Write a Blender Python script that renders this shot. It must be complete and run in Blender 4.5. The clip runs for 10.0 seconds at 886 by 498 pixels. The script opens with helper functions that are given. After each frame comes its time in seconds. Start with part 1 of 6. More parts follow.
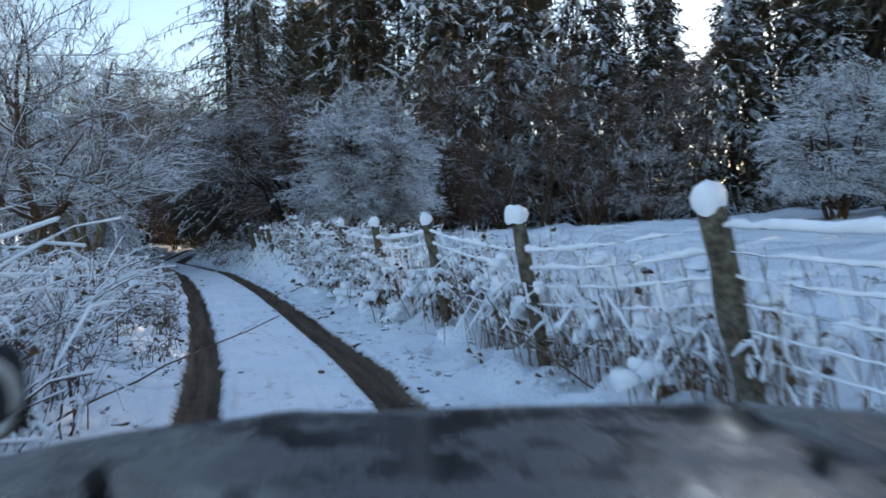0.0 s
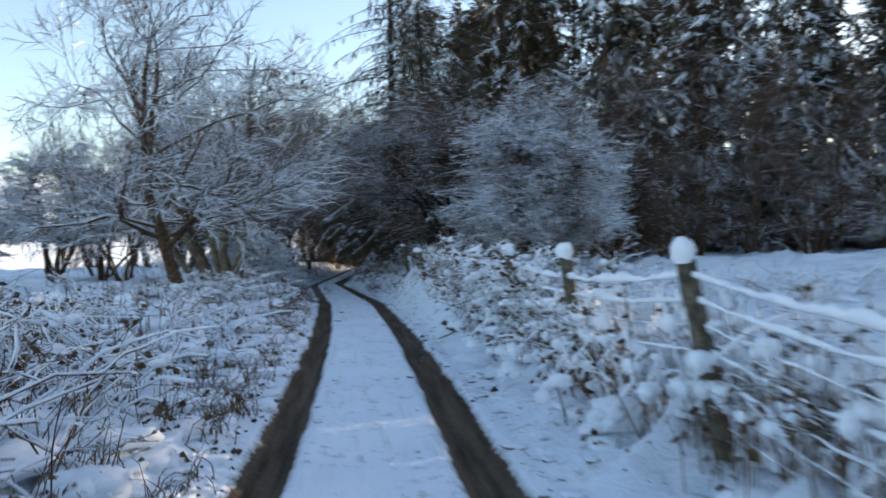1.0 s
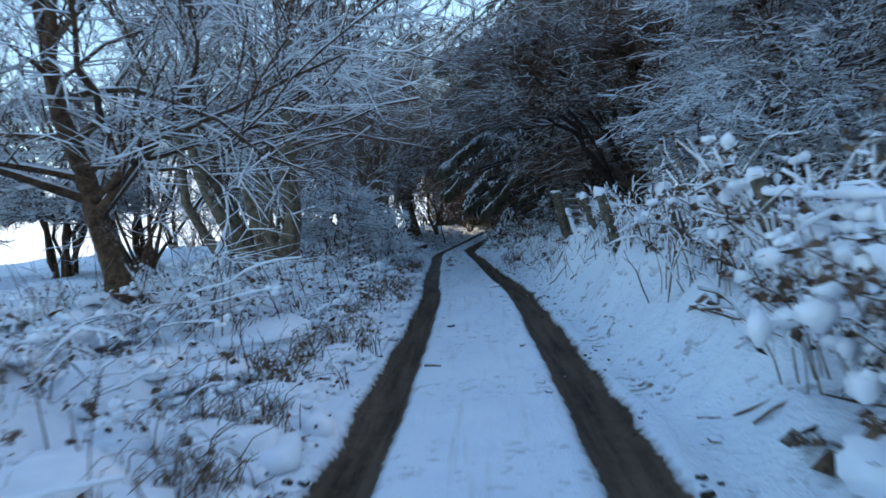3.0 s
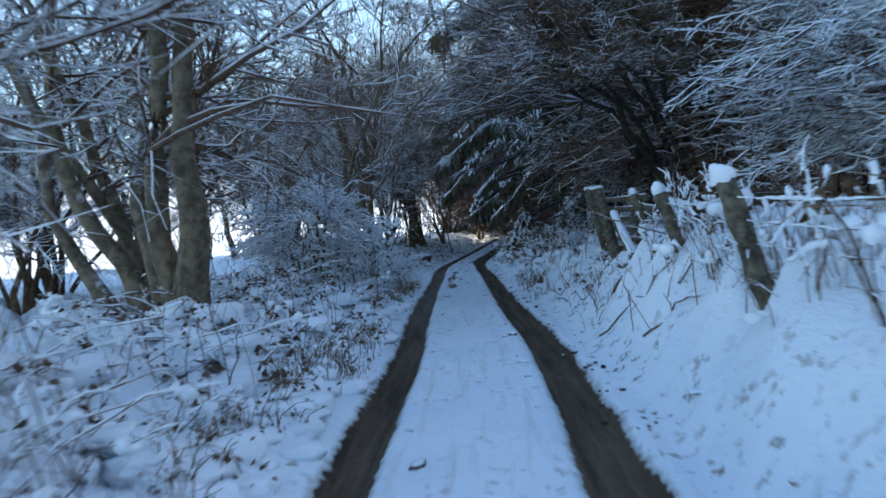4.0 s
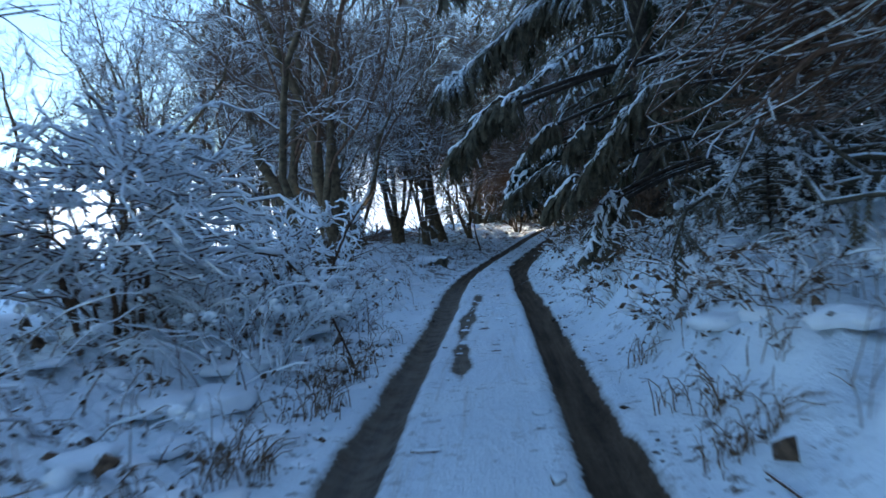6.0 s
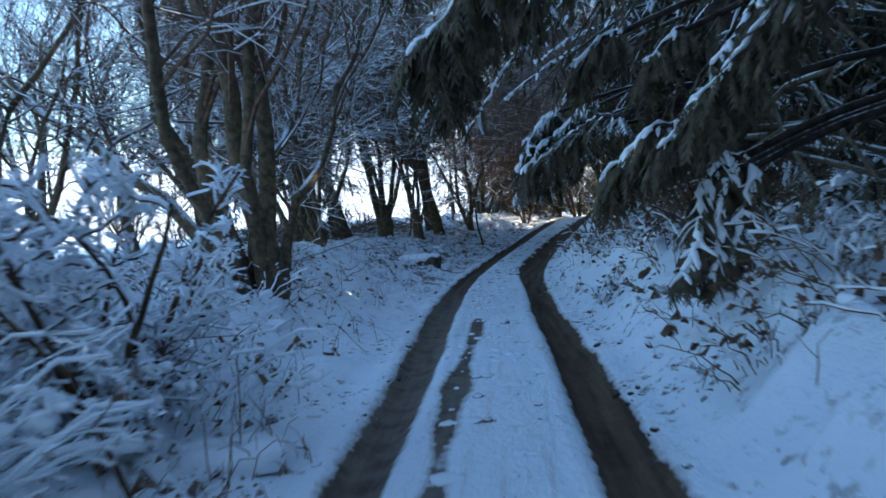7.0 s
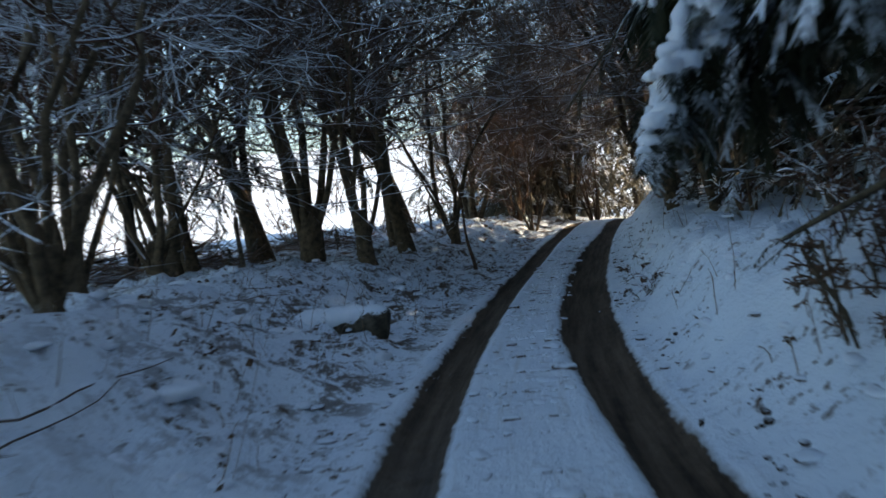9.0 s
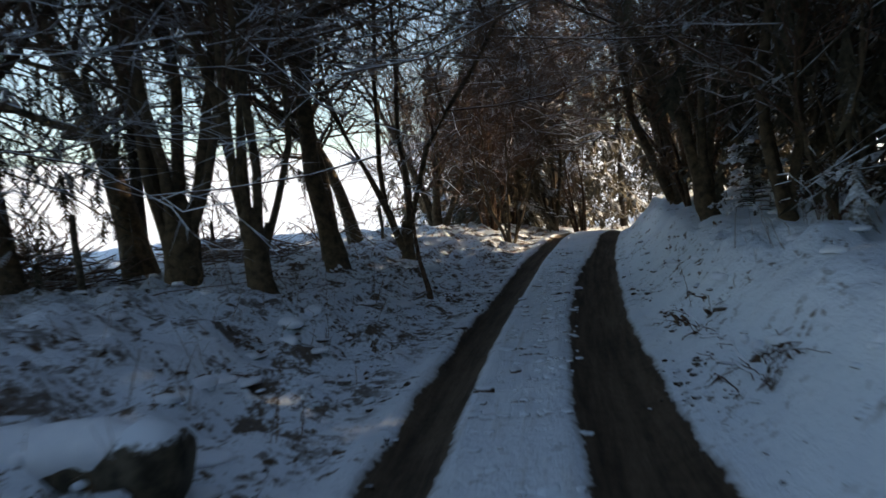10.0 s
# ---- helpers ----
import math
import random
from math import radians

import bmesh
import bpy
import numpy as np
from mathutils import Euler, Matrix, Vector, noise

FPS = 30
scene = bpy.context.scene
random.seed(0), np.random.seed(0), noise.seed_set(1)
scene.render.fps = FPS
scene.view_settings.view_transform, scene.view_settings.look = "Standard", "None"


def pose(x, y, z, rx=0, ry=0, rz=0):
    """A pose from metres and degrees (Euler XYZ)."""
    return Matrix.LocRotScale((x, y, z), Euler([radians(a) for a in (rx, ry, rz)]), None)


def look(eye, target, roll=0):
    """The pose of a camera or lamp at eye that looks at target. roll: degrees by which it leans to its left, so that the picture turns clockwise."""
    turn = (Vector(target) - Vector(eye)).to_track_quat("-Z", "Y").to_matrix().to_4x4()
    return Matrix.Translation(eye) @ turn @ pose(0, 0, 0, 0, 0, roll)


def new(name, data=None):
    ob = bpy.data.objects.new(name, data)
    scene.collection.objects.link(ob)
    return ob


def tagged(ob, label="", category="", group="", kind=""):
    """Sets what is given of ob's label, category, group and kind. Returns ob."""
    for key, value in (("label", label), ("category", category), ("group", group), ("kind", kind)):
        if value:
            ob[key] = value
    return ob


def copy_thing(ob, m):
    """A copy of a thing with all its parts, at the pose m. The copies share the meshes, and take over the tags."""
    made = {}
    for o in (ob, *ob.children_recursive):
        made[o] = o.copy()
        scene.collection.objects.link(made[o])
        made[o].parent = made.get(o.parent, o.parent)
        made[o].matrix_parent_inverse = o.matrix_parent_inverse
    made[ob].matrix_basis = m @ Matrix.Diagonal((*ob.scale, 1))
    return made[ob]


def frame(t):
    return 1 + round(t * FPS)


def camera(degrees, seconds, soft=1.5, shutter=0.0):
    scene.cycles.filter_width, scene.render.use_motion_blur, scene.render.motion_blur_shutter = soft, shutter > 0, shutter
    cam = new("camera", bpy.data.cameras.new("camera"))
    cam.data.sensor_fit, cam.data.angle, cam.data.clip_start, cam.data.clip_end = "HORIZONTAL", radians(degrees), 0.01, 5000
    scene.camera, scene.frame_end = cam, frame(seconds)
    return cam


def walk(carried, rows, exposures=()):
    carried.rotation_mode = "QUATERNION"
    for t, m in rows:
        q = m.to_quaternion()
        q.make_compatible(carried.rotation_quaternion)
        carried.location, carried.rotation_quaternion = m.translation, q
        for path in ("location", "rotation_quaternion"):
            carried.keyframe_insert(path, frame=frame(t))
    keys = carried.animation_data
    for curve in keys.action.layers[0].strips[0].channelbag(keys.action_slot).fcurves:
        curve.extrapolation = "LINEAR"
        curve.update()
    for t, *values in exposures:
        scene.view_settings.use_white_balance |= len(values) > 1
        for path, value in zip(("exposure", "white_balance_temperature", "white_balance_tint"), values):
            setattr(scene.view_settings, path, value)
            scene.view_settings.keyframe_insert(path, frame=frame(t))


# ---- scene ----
import itertools

cam = camera(61.1, 10.0, 1.6, 0.3)
METRES, EYE, TILT, LEAN, TURN = 51.0, 1.42, -2.0, 1.5, 0.0
ROWS = [
    (0.0, 0.0, 0.0, 0.0, -0.0, 0.0, -0.0),
    (0.5, -0.0043, 0.0428, 0.0022, 4.04, 0.94, -2.54),
    (1.0, -0.0128, 0.0869, 0.0046, 12.46, 1.43, -1.26),
    (1.5, -0.0288, 0.1288, 0.0028, 20.2, -1.59, -4.28),
    (2.0, -0.0437, 0.1769, 0.0037, 19.2, -2.3, -4.02),
    (2.5, -0.0567, 0.2231, 0.0045, 20.98, -2.03, -0.4),
    (4.0, -0.1023, 0.3614, 0.0078, 23.92, -1.08, 3.19),
    (4.5, -0.1207, 0.41, 0.0087, 24.54, -1.12, 3.1),
    (5.0, -0.1421, 0.4624, 0.0094, 25.53, -1.28, 2.6),
    (5.5, -0.1613, 0.5111, 0.0104, 26.35, -1.42, 2.99),
    (7.0, -0.2207, 0.6507, 0.0107, 26.84, -2.66, 2.45),
    (7.5, -0.24, 0.6946, 0.0101, 26.53, -2.68, 2.04),
    (8.0, -0.2639, 0.7444, 0.0093, 27.06, -2.58, 2.41),
    (8.5, -0.2841, 0.7906, 0.0093, 27.13, -2.61, 3.5),
    (9.0, -0.306, 0.8404, 0.0095, 25.95, -2.16, 3.9),
    (9.5, -0.3233, 0.8854, 0.0093, 24.7, -1.8, 3.94),
    (10.0, -0.342, 0.936, 0.0086, 23.88, -1.67, 2.61),
]
EXPOSURES = [(0.0, 1.43, 7050, 13), (1.0, 1.4, 7150, 13), (1.6, 1.38, 6450, 9), (2.5, 1.42, 6300, 8), (4.0, 1.79, 6350, 9), (4.5, 1.84, 6650, 10), (5.0, 1.95, 6050, 8), (5.5, 1.95, 5800, 7), (7.0, 2.10, 5900, 7), (7.5, 1.90, 6150, 7), (8.0, 1.80, 6450, 8), (8.5, 1.7, 6400, 9), (9.0, 1.66, 6850, 10), (10.0, 1.36, 7400, 13)]
walk(cam, [(t, pose(0, 0, EYE, TILT, LEAN, TURN) @ pose(METRES * x, METRES * y, METRES * z, 90 + pitch, roll, yaw)) for t, x, y, z, yaw, pitch, roll in ROWS], EXPOSURES)

# ---- sky and sun: a low winter sun behind the spruce wood ----
SUN_AZ, SUN_EL = 52.0, 14.0          # degrees from +y towards +x, and above the horizon
world = bpy.data.worlds.new("winter_sky")
scene.world = world
world.use_nodes = True
wt = world.node_tree
sky = wt.nodes.new("ShaderNodeTexSky")
sky.sky_type = "NISHITA"
sky.sun_disc = False
sky.sun_elevation = radians(SUN_EL)
sky.sun_rotation = radians(SUN_AZ)
sky.air_density, sky.dust_density, sky.ozone_density = 1.0, 1.0, 2.0
wt.links.new(sky.outputs[0], wt.nodes["Background"].inputs[0])
wt.nodes["Background"].inputs[1].default_value = 0.15
sun = new("sun", bpy.data.lights.new("sun", "SUN"))
sun.data.energy, sun.data.angle, sun.data.color = 5.0, radians(0.53), (1.0, 0.86, 0.68)
sa, se = radians(SUN_AZ), radians(SUN_EL)
sun.matrix_world = look((40 * math.sin(sa) * math.cos(se), 40 * math.cos(sa) * math.cos(se), 40 * math.sin(se)), (0, 0, 0))


# ---- materials ----
class Mat:
    """A small builder for node materials."""

    def __init__(self, name, rough=0.7, spec=0.3):
        self.m = bpy.data.materials.new(name)
        self.m.use_nodes = True
        self.t = self.m.node_tree
        self.b = self.t.nodes["Principled BSDF"]
        self.b.inputs["Roughness"].default_value = rough
        self.b.inputs["Specular IOR Level"].default_value = spec

    def node(self, kind, **inputs):
        n = self.t.nodes.new(kind)
        for key, v in inputs.items():
            self.put(n.inputs[int(key[1:])] if key[0] == "i" and key[1:].isdigit() else n.inputs[key], v)
        return n

    def put(self, socket, v):
        if isinstance(v, bpy.types.NodeSocket):
            self.t.links.new(v, socket)
        else:
            socket.default_value = v

    def position(self):
        return self.node("ShaderNodeNewGeometry").outputs["Position"]

    def normal_z(self):
        s = self.node("ShaderNodeSeparateXYZ", i0=self.node("ShaderNodeNewGeometry").outputs["Normal"])
        return s.outputs[2]

    def noise(self, scale, detail=3.0, rough=0.55, vector=None):
        n = self.node("ShaderNodeTexNoise", Scale=scale, Detail=detail, Roughness=rough)
        self.put(n.inputs["Vector"], vector if vector is not None else self.position())
        return n.outputs[0]

    def math(self, op, a, b=0.0):
        n = self.node("ShaderNodeMath", i0=a, i1=b)
        n.operation = op
        return n.outputs[0]

    def step(self, v, lo, hi, a=0.0, b=1.0):
        n = self.node("ShaderNodeMapRange", Value=v)
        n.interpolation_type = "SMOOTHSTEP"
        for key, x in zip(("From Min", "From Max", "To Min", "To Max"), (lo, hi, a, b)):
            n.inputs[key].default_value = x
        return n.outputs[0]

    def mix(self, f, a, b):
        n = self.t.nodes.new("ShaderNodeMix")
        n.data_type = "RGBA"
        self.put(n.inputs[0], f)
        for sock, c in ((n.inputs[6], a), (n.inputs[7], b)):
            self.put(sock, c if isinstance(c, bpy.types.NodeSocket) else (*c, 1.0))
        return n.outputs[2]

    def colour(self, c):
        self.put(self.b.inputs["Base Color"], c if isinstance(c, bpy.types.NodeSocket) else (*c, 1.0))

    def bump(self, h, strength=0.4, dist=0.02):
        n = self.node("ShaderNodeBump", Strength=strength, Distance=dist, Height=h)
        self.put(self.b.inputs["Normal"], n.outputs[0])


SNOW = (0.77, 0.83, 0.885)
FROST = (0.60, 0.62, 0.66)          # thin snow and rime, with bark showing through


def snow_material(name="snow"):
    k = Mat(name, 0.62, 0.25)
    n = k.noise(7.0, 4.0)
    k.colour(k.mix(k.step(n, 0.3, 0.75), (0.79, 0.83, 0.88), (0.88, 0.91, 0.94)))
    k.bump(k.math("ADD", k.noise(18.0, 4.0), k.math("MULTIPLY", k.noise(90.0, 2.0), 0.3)), 0.35, 0.02)
    return k.m


def frosted(name, dark, light, lo, hi, grain=9.0, patch=1.2, amount=0.5, rough=0.85):
    """Bark, wood, leaves or needles with snow lying on whatever faces up; patchy with the place."""
    k = Mat(name, rough, 0.15)
    bark = k.mix(k.step(k.noise(grain, 4.0, 0.65), 0.3, 0.7), dark, light)
    v = k.math("ADD", k.normal_z(), k.math("MULTIPLY", k.math("SUBTRACT", k.noise(patch, 3.0), 0.5), amount * 4.0))
    v = k.math("ADD", v, k.math("MULTIPLY", k.math("SUBTRACT", k.noise(grain * 3.0, 2.0), 0.5), 0.8))
    k.colour(k.mix(k.step(v, lo, hi), bark, FROST if grain == 14.0 else SNOW))
    return k.m


def ground_material():
    k = Mat("snowy_ground", 0.7, 0.25)

    def attr(name):
        n = k.t.nodes.new("ShaderNodeAttribute")
        n.attribute_name = name
        return n.outputs["Fac"]

    snow = k.mix(k.step(k.noise(1.3, 4.0), 0.3, 0.75), (0.78, 0.85, 0.915), (0.86, 0.915, 0.955))
    # faint streaks along the lane, where wheels have pressed and dirtied the snow
    lane_xy = k.node("ShaderNodeCombineXYZ", X=k.math("MULTIPLY", attr("across"), 9.0), Y=k.math("MULTIPLY", attr("along"), 0.55))
    streak = k.noise(1.0, 4.0, 0.6, lane_xy.outputs[0])
    on_lane = k.step(k.math("ABSOLUTE", attr("across")), 1.25, 0.95)
    snow = k.mix(k.math("MULTIPLY", k.step(streak, 0.52, 0.78), k.math("MULTIPLY", on_lane, 0.45)), snow, (0.50, 0.45, 0.39))
    # dead leaves and soil that show through the snow, more of it beside the wheel tracks
    litter_c = k.mix(k.noise(25.0, 3.0), (0.035, 0.022, 0.014), (0.20, 0.13, 0.075))
    spots = k.math("MULTIPLY", k.step(k.noise(8.0, 4.0, 0.7), 0.56, 0.63), k.step(k.noise(0.9, 3.0), 0.40, 0.58))
    spots = k.math("MULTIPLY", spots, attr("litter"))
    wide = k.math("MULTIPLY", k.step(attr("litter"), 1.0, 1.9), k.step(k.math("ADD", k.noise(2.3, 5.0, 0.75), k.math("MULTIPLY", k.noise(17.0, 3.0), 0.35)), 0.66, 0.78))
    spots = k.math("MAXIMUM", spots, wide)
    c = k.mix(spots, snow, litter_c)
    wob = k.math("MULTIPLY", k.math("SUBTRACT", k.noise(1.1, 3.0, 0.5), 0.5), 0.12)
    fine = k.math("MULTIPLY", k.math("SUBTRACT", k.noise(11.0, 4.0, 0.65), 0.5), 0.10)
    gap = k.math("ADD", attr("rut_gap"), k.math("ADD", wob, fine))
    mud_c = k.mix(k.step(k.math("ADD", k.math("MULTIPLY", streak, 0.75), k.math("MULTIPLY", k.noise(9.0, 4.0, 0.7), 0.25)), 0.3, 0.7), (0.036, 0.025, 0.017), (0.15, 0.106, 0.070))
    mud_c = k.mix(k.math("MULTIPLY", attr("slush"), k.step(k.noise(5.0, 4.0, 0.6), 0.30, 0.62, 0.25, 0.8)), mud_c, (0.27, 0.235, 0.20))
    # slush: brown and half-melted at the edge of each track
    c = k.mix(k.step(gap, 0.055, 0.0), c, k.mix(0.55, snow, (0.16, 0.125, 0.09)))
    c = k.mix(k.step(gap, 0.012, -0.008), c, mud_c)
    k.colour(c)
    k.put(k.b.inputs["Roughness"], k.step(gap, -0.02, 0.03, 0.80, 0.72))
    k.put(k.b.inputs["Specular IOR Level"], k.step(gap, -0.02, 0.03, 0.12, 0.25))
    k.bump(k.math("ADD", k.math("ADD", k.noise(16.0, 5.0, 0.6), k.math("MULTIPLY", k.noise(60.0, 3.0), 0.3)), k.math("MULTIPLY", streak, k.math("MULTIPLY", on_lane, 0.35))), 0.75, 0.045)
    return k.m


M_SNOW = snow_material()
M_GROUND = ground_material()
M_BARK = frosted("bark_with_snow", (0.039, 0.023, 0.014), (0.137, 0.084, 0.051), 0.50, 0.90, 12.0, 1.5, 0.35)
M_SPRUCE_BARK = frosted("dark_spruce_bark", (0.018, 0.014, 0.011), (0.060, 0.046, 0.036), 0.8, 1.2, 12.0, 1.5, 0.2)
M_TWIG = frosted("frosted_twigs", (0.045, 0.022, 0.014), (0.122, 0.064, 0.039), 0.05, 0.60, 13.0, 0.9, 0.40)
M_TWIG_HAW = frosted("thorn_twigs_with_frost", (0.052, 0.028, 0.018), (0.135, 0.076, 0.047), 0.08, 0.66, 13.0, 0.9, 0.42)
M_TWIG_DARK = frosted("bare_twigs", (0.070, 0.042, 0.027), (0.180, 0.110, 0.070), 0.65, 1.15, 14.0, 0.8, 0.45)
M_TWIG_MIX = frosted("twigs_with_some_snow", (0.068, 0.040, 0.026), (0.170, 0.102, 0.066), 0.32, 0.90, 14.0, 0.8, 0.45)
M_NEEDLE = frosted("spruce_needles_with_snow", (0.042, 0.037, 0.025), (0.130, 0.108, 0.070), 0.72, 1.25, 10.0, 0.55, 0.7)
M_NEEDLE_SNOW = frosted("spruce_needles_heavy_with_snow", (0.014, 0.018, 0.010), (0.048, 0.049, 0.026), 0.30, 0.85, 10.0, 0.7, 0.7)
M_NEEDLE_EDGE = frosted("spruce_needles_flecked_with_snow", (0.032, 0.027, 0.018), (0.095, 0.078, 0.050), 0.45, 1.0, 10.0, 0.35, 0.75)
M_LADEN = frosted("twigs_laden_with_snow", (0.054, 0.029, 0.017), (0.147, 0.080, 0.049), -0.75, 0.05, 13.0, 0.8, 0.35)
M_CLOD = frosted("dirty_snow_clods", (0.05, 0.036, 0.025), (0.15, 0.11, 0.08), -0.2, 0.5, 9.0, 3.0, 1.0)
M_MOSSY = frosted("dark_mossy_bark", (0.050, 0.037, 0.023), (0.155, 0.112, 0.068), 0.55, 0.95, 9.0, 1.8, 0.30)
M_GREY_BARK = frosted("grey_brown_lichened_bark", (0.078, 0.060, 0.040), (0.215, 0.170, 0.115), 0.55, 0.95, 7.0, 1.6, 0.25)
M_SOIL = frosted("dark_wet_soil", (0.022, 0.016, 0.011), (0.075, 0.052, 0.035), 0.75, 1.2, 16.0, 3.0, 0.5)
M_STALK = frosted("dead_stalks_with_snow", (0.07, 0.04, 0.022), (0.26, 0.165, 0.092), 0.45, 1.0, 20.0, 1.0, 0.3)
M_LEAF = frosted("withered_leaves", (0.042, 0.026, 0.017), (0.17, 0.108, 0.068), 0.55, 0.95, 18.0, 1.0, 0.5)
M_WOOD = frosted("weathered_timber", (0.045, 0.038, 0.028), (0.17, 0.145, 0.105), 0.8, 0.98, 16.0, 2.0, 0.1)
M_BARE_WIRE = frosted("bare_steel_wire", (0.05, 0.045, 0.04), (0.13, 0.12, 0.11), 0.9, 1.4, 20.0, 1.5, 0.25, 0.5)
M_REED = frosted("dry_tan_stalks", (0.085, 0.045, 0.026), (0.30, 0.185, 0.105), 0.80, 1.30, 20.0, 1.0, 0.35)
M_CANE = frosted("red_brown_canes", (0.045, 0.022, 0.016), (0.13, 0.065, 0.045), 0.55, 1.05, 20.0, 0.9, 0.45)
M_ROCK = frosted("stone_with_moss", (0.035, 0.030, 0.022), (0.14, 0.115, 0.08), 0.45, 0.7, 8.0, 2.5, 0.1)


# ---- mesh tools ----
class Geo:
    """Collects points and faces of three or four corners, and makes one mesh of them."""

    def __init__(self):
        self.v, self.f, self.n = [], [], 0

    def add(self, v, f):
        if len(v):
            self.v.append(np.asarray(v, float).reshape(-1, 3))
            self.f.append(np.asarray(f, int) + self.n)
            self.n += len(self.v[-1])
        return self

    def mesh(self, name, material, smooth=True):
        me = bpy.data.meshes.new(name)
        v = np.concatenate(self.v)
        loops = np.concatenate([f.ravel() for f in self.f])
        sizes = np.concatenate([np.full(len(f), f.shape[1]) for f in self.f])
        me.vertices.add(len(v))
        me.vertices.foreach_set("co", v.astype(np.float32).ravel())
        me.loops.add(len(loops))
        me.loops.foreach_set("vertex_index", loops.astype(np.int32))
        me.polygons.add(len(sizes))
        me.polygons.foreach_set("loop_start", np.concatenate([[0], np.cumsum(sizes)[:-1]]).astype(np.int32))
        me.polygons.foreach_set("use_smooth", np.full(len(sizes), smooth))
        me.update(calc_edges=True)
        me.materials.append(material)
        return me


def unit(a):
    return a / np.maximum(np.linalg.norm(a, axis=-1, keepdims=True), 1e-9)


def tubes(p, r, sides=4, squash=None):
    """Tapered tubes along the lines p (n, k, 3) with radii r (n, k): points and faces."""
    p, r = np.asarray(p, float), np.asarray(r, float)
    n, k, _ = p.shape
    t = unit(np.gradient(p, axis=1))
    ref = np.where(np.abs(t[..., 2:3]) > 0.9, np.array([1.0, 0, 0]), np.array([0, 0, 1.0]))
    u = unit(np.cross(t, ref))
    w = np.cross(u, t)
    a = np.linspace(0, 2 * np.pi, sides, endpoint=False) + np.pi / 2
    ring = u[:, :, None] * np.cos(a)[:, None] + w[:, :, None] * np.sin(a)[:, None] * (1.0 if squash is None else squash)
    v = p[:, :, None] + r[:, :, None, None] * ring
    i = np.arange(n)[:, None, None] * k * sides + np.arange(k - 1)[None, :, None] * sides
    j = np.arange(sides)[None, None, :]
    j2 = (j + 1) % sides
    f = np.stack([i + j, i + j2, i + sides + j2, i + sides + j], -1).reshape(-1, 4)
    return v.reshape(-1, 3), f


def spikes(p, r):
    """Short pointed twigs between the two ends of the lines p: three-sided, thick at the foot."""
    a, b = p[:, 0], p[:, -1]
    t = unit(b - a)
    u = unit(np.cross(t, np.where(np.abs(t[:, 2:3]) > 0.9, np.array([1.0, 0, 0]), np.array([0, 0, 1.0]))))
    w = np.cross(u, t)
    r = r[:, :1] * 1.15
    v = np.stack([a + w * r, a + (-0.5 * w + 0.866 * u) * r, a + (-0.5 * w - 0.866 * u) * r, b], 1).reshape(-1, 3)
    i = np.arange(len(p))[:, None] * 4
    return v, np.concatenate([i + np.array([k]) for k in ([0, 3, 1], [1, 3, 2], [2, 3, 0])])


def feathers(p, width, m=6, droop=0.45):
    """Flat combed sprays along the lines p: a row of pointed teeth on each side of the stem."""
    n, k, _ = p.shape
    u = np.linspace(0, k - 1, m + 1)
    i = np.minimum(u.astype(int), k - 2)
    fr = (u - i)[None, :, None]
    q = p[:, i] * (1 - fr) + p[:, i + 1] * fr
    t = unit(np.gradient(q, axis=1))
    s = unit(np.cross(t, np.array([0, 0, 1.0])) + 1e-6)
    w = width * (0.35 + 0.65 * np.sin(np.linspace(0.35, 2.75, m + 1)))[None, :, None]
    step = np.linalg.norm(q[:, 1:] - q[:, :-1], axis=-1, keepdims=True)
    mid = (q[:, :-1] + q[:, 1:]) / 2 + t[:, :-1] * step * 0.9
    dn = np.array([0, 0, -droop]) * w[:, :-1]
    a, b = mid + s[:, :-1] * w[:, :-1] + dn, mid - s[:, :-1] * w[:, :-1] + dn
    v = np.concatenate([q, a, b], 1)
    rows = 3 * m + 1
    j = np.arange(m)[None]
    o = np.arange(n)[:, None] * rows
    f = np.concatenate([np.stack([o + j, o + j + 1, o + m + 1 + j], -1), np.stack([o + j + 1, o + j, o + 2 * m + 1 + j], -1)], 1)
    return v.reshape(-1, 3), f.reshape(-1, 3)


def tube_caps(n, k, sides):
    base = np.arange(n)[:, None] * k * sides
    a = base + np.arange(sides)[None, ::-1]
    b = base + (k - 1) * sides + np.arange(sides)[None]
    return np.concatenate([a, b])


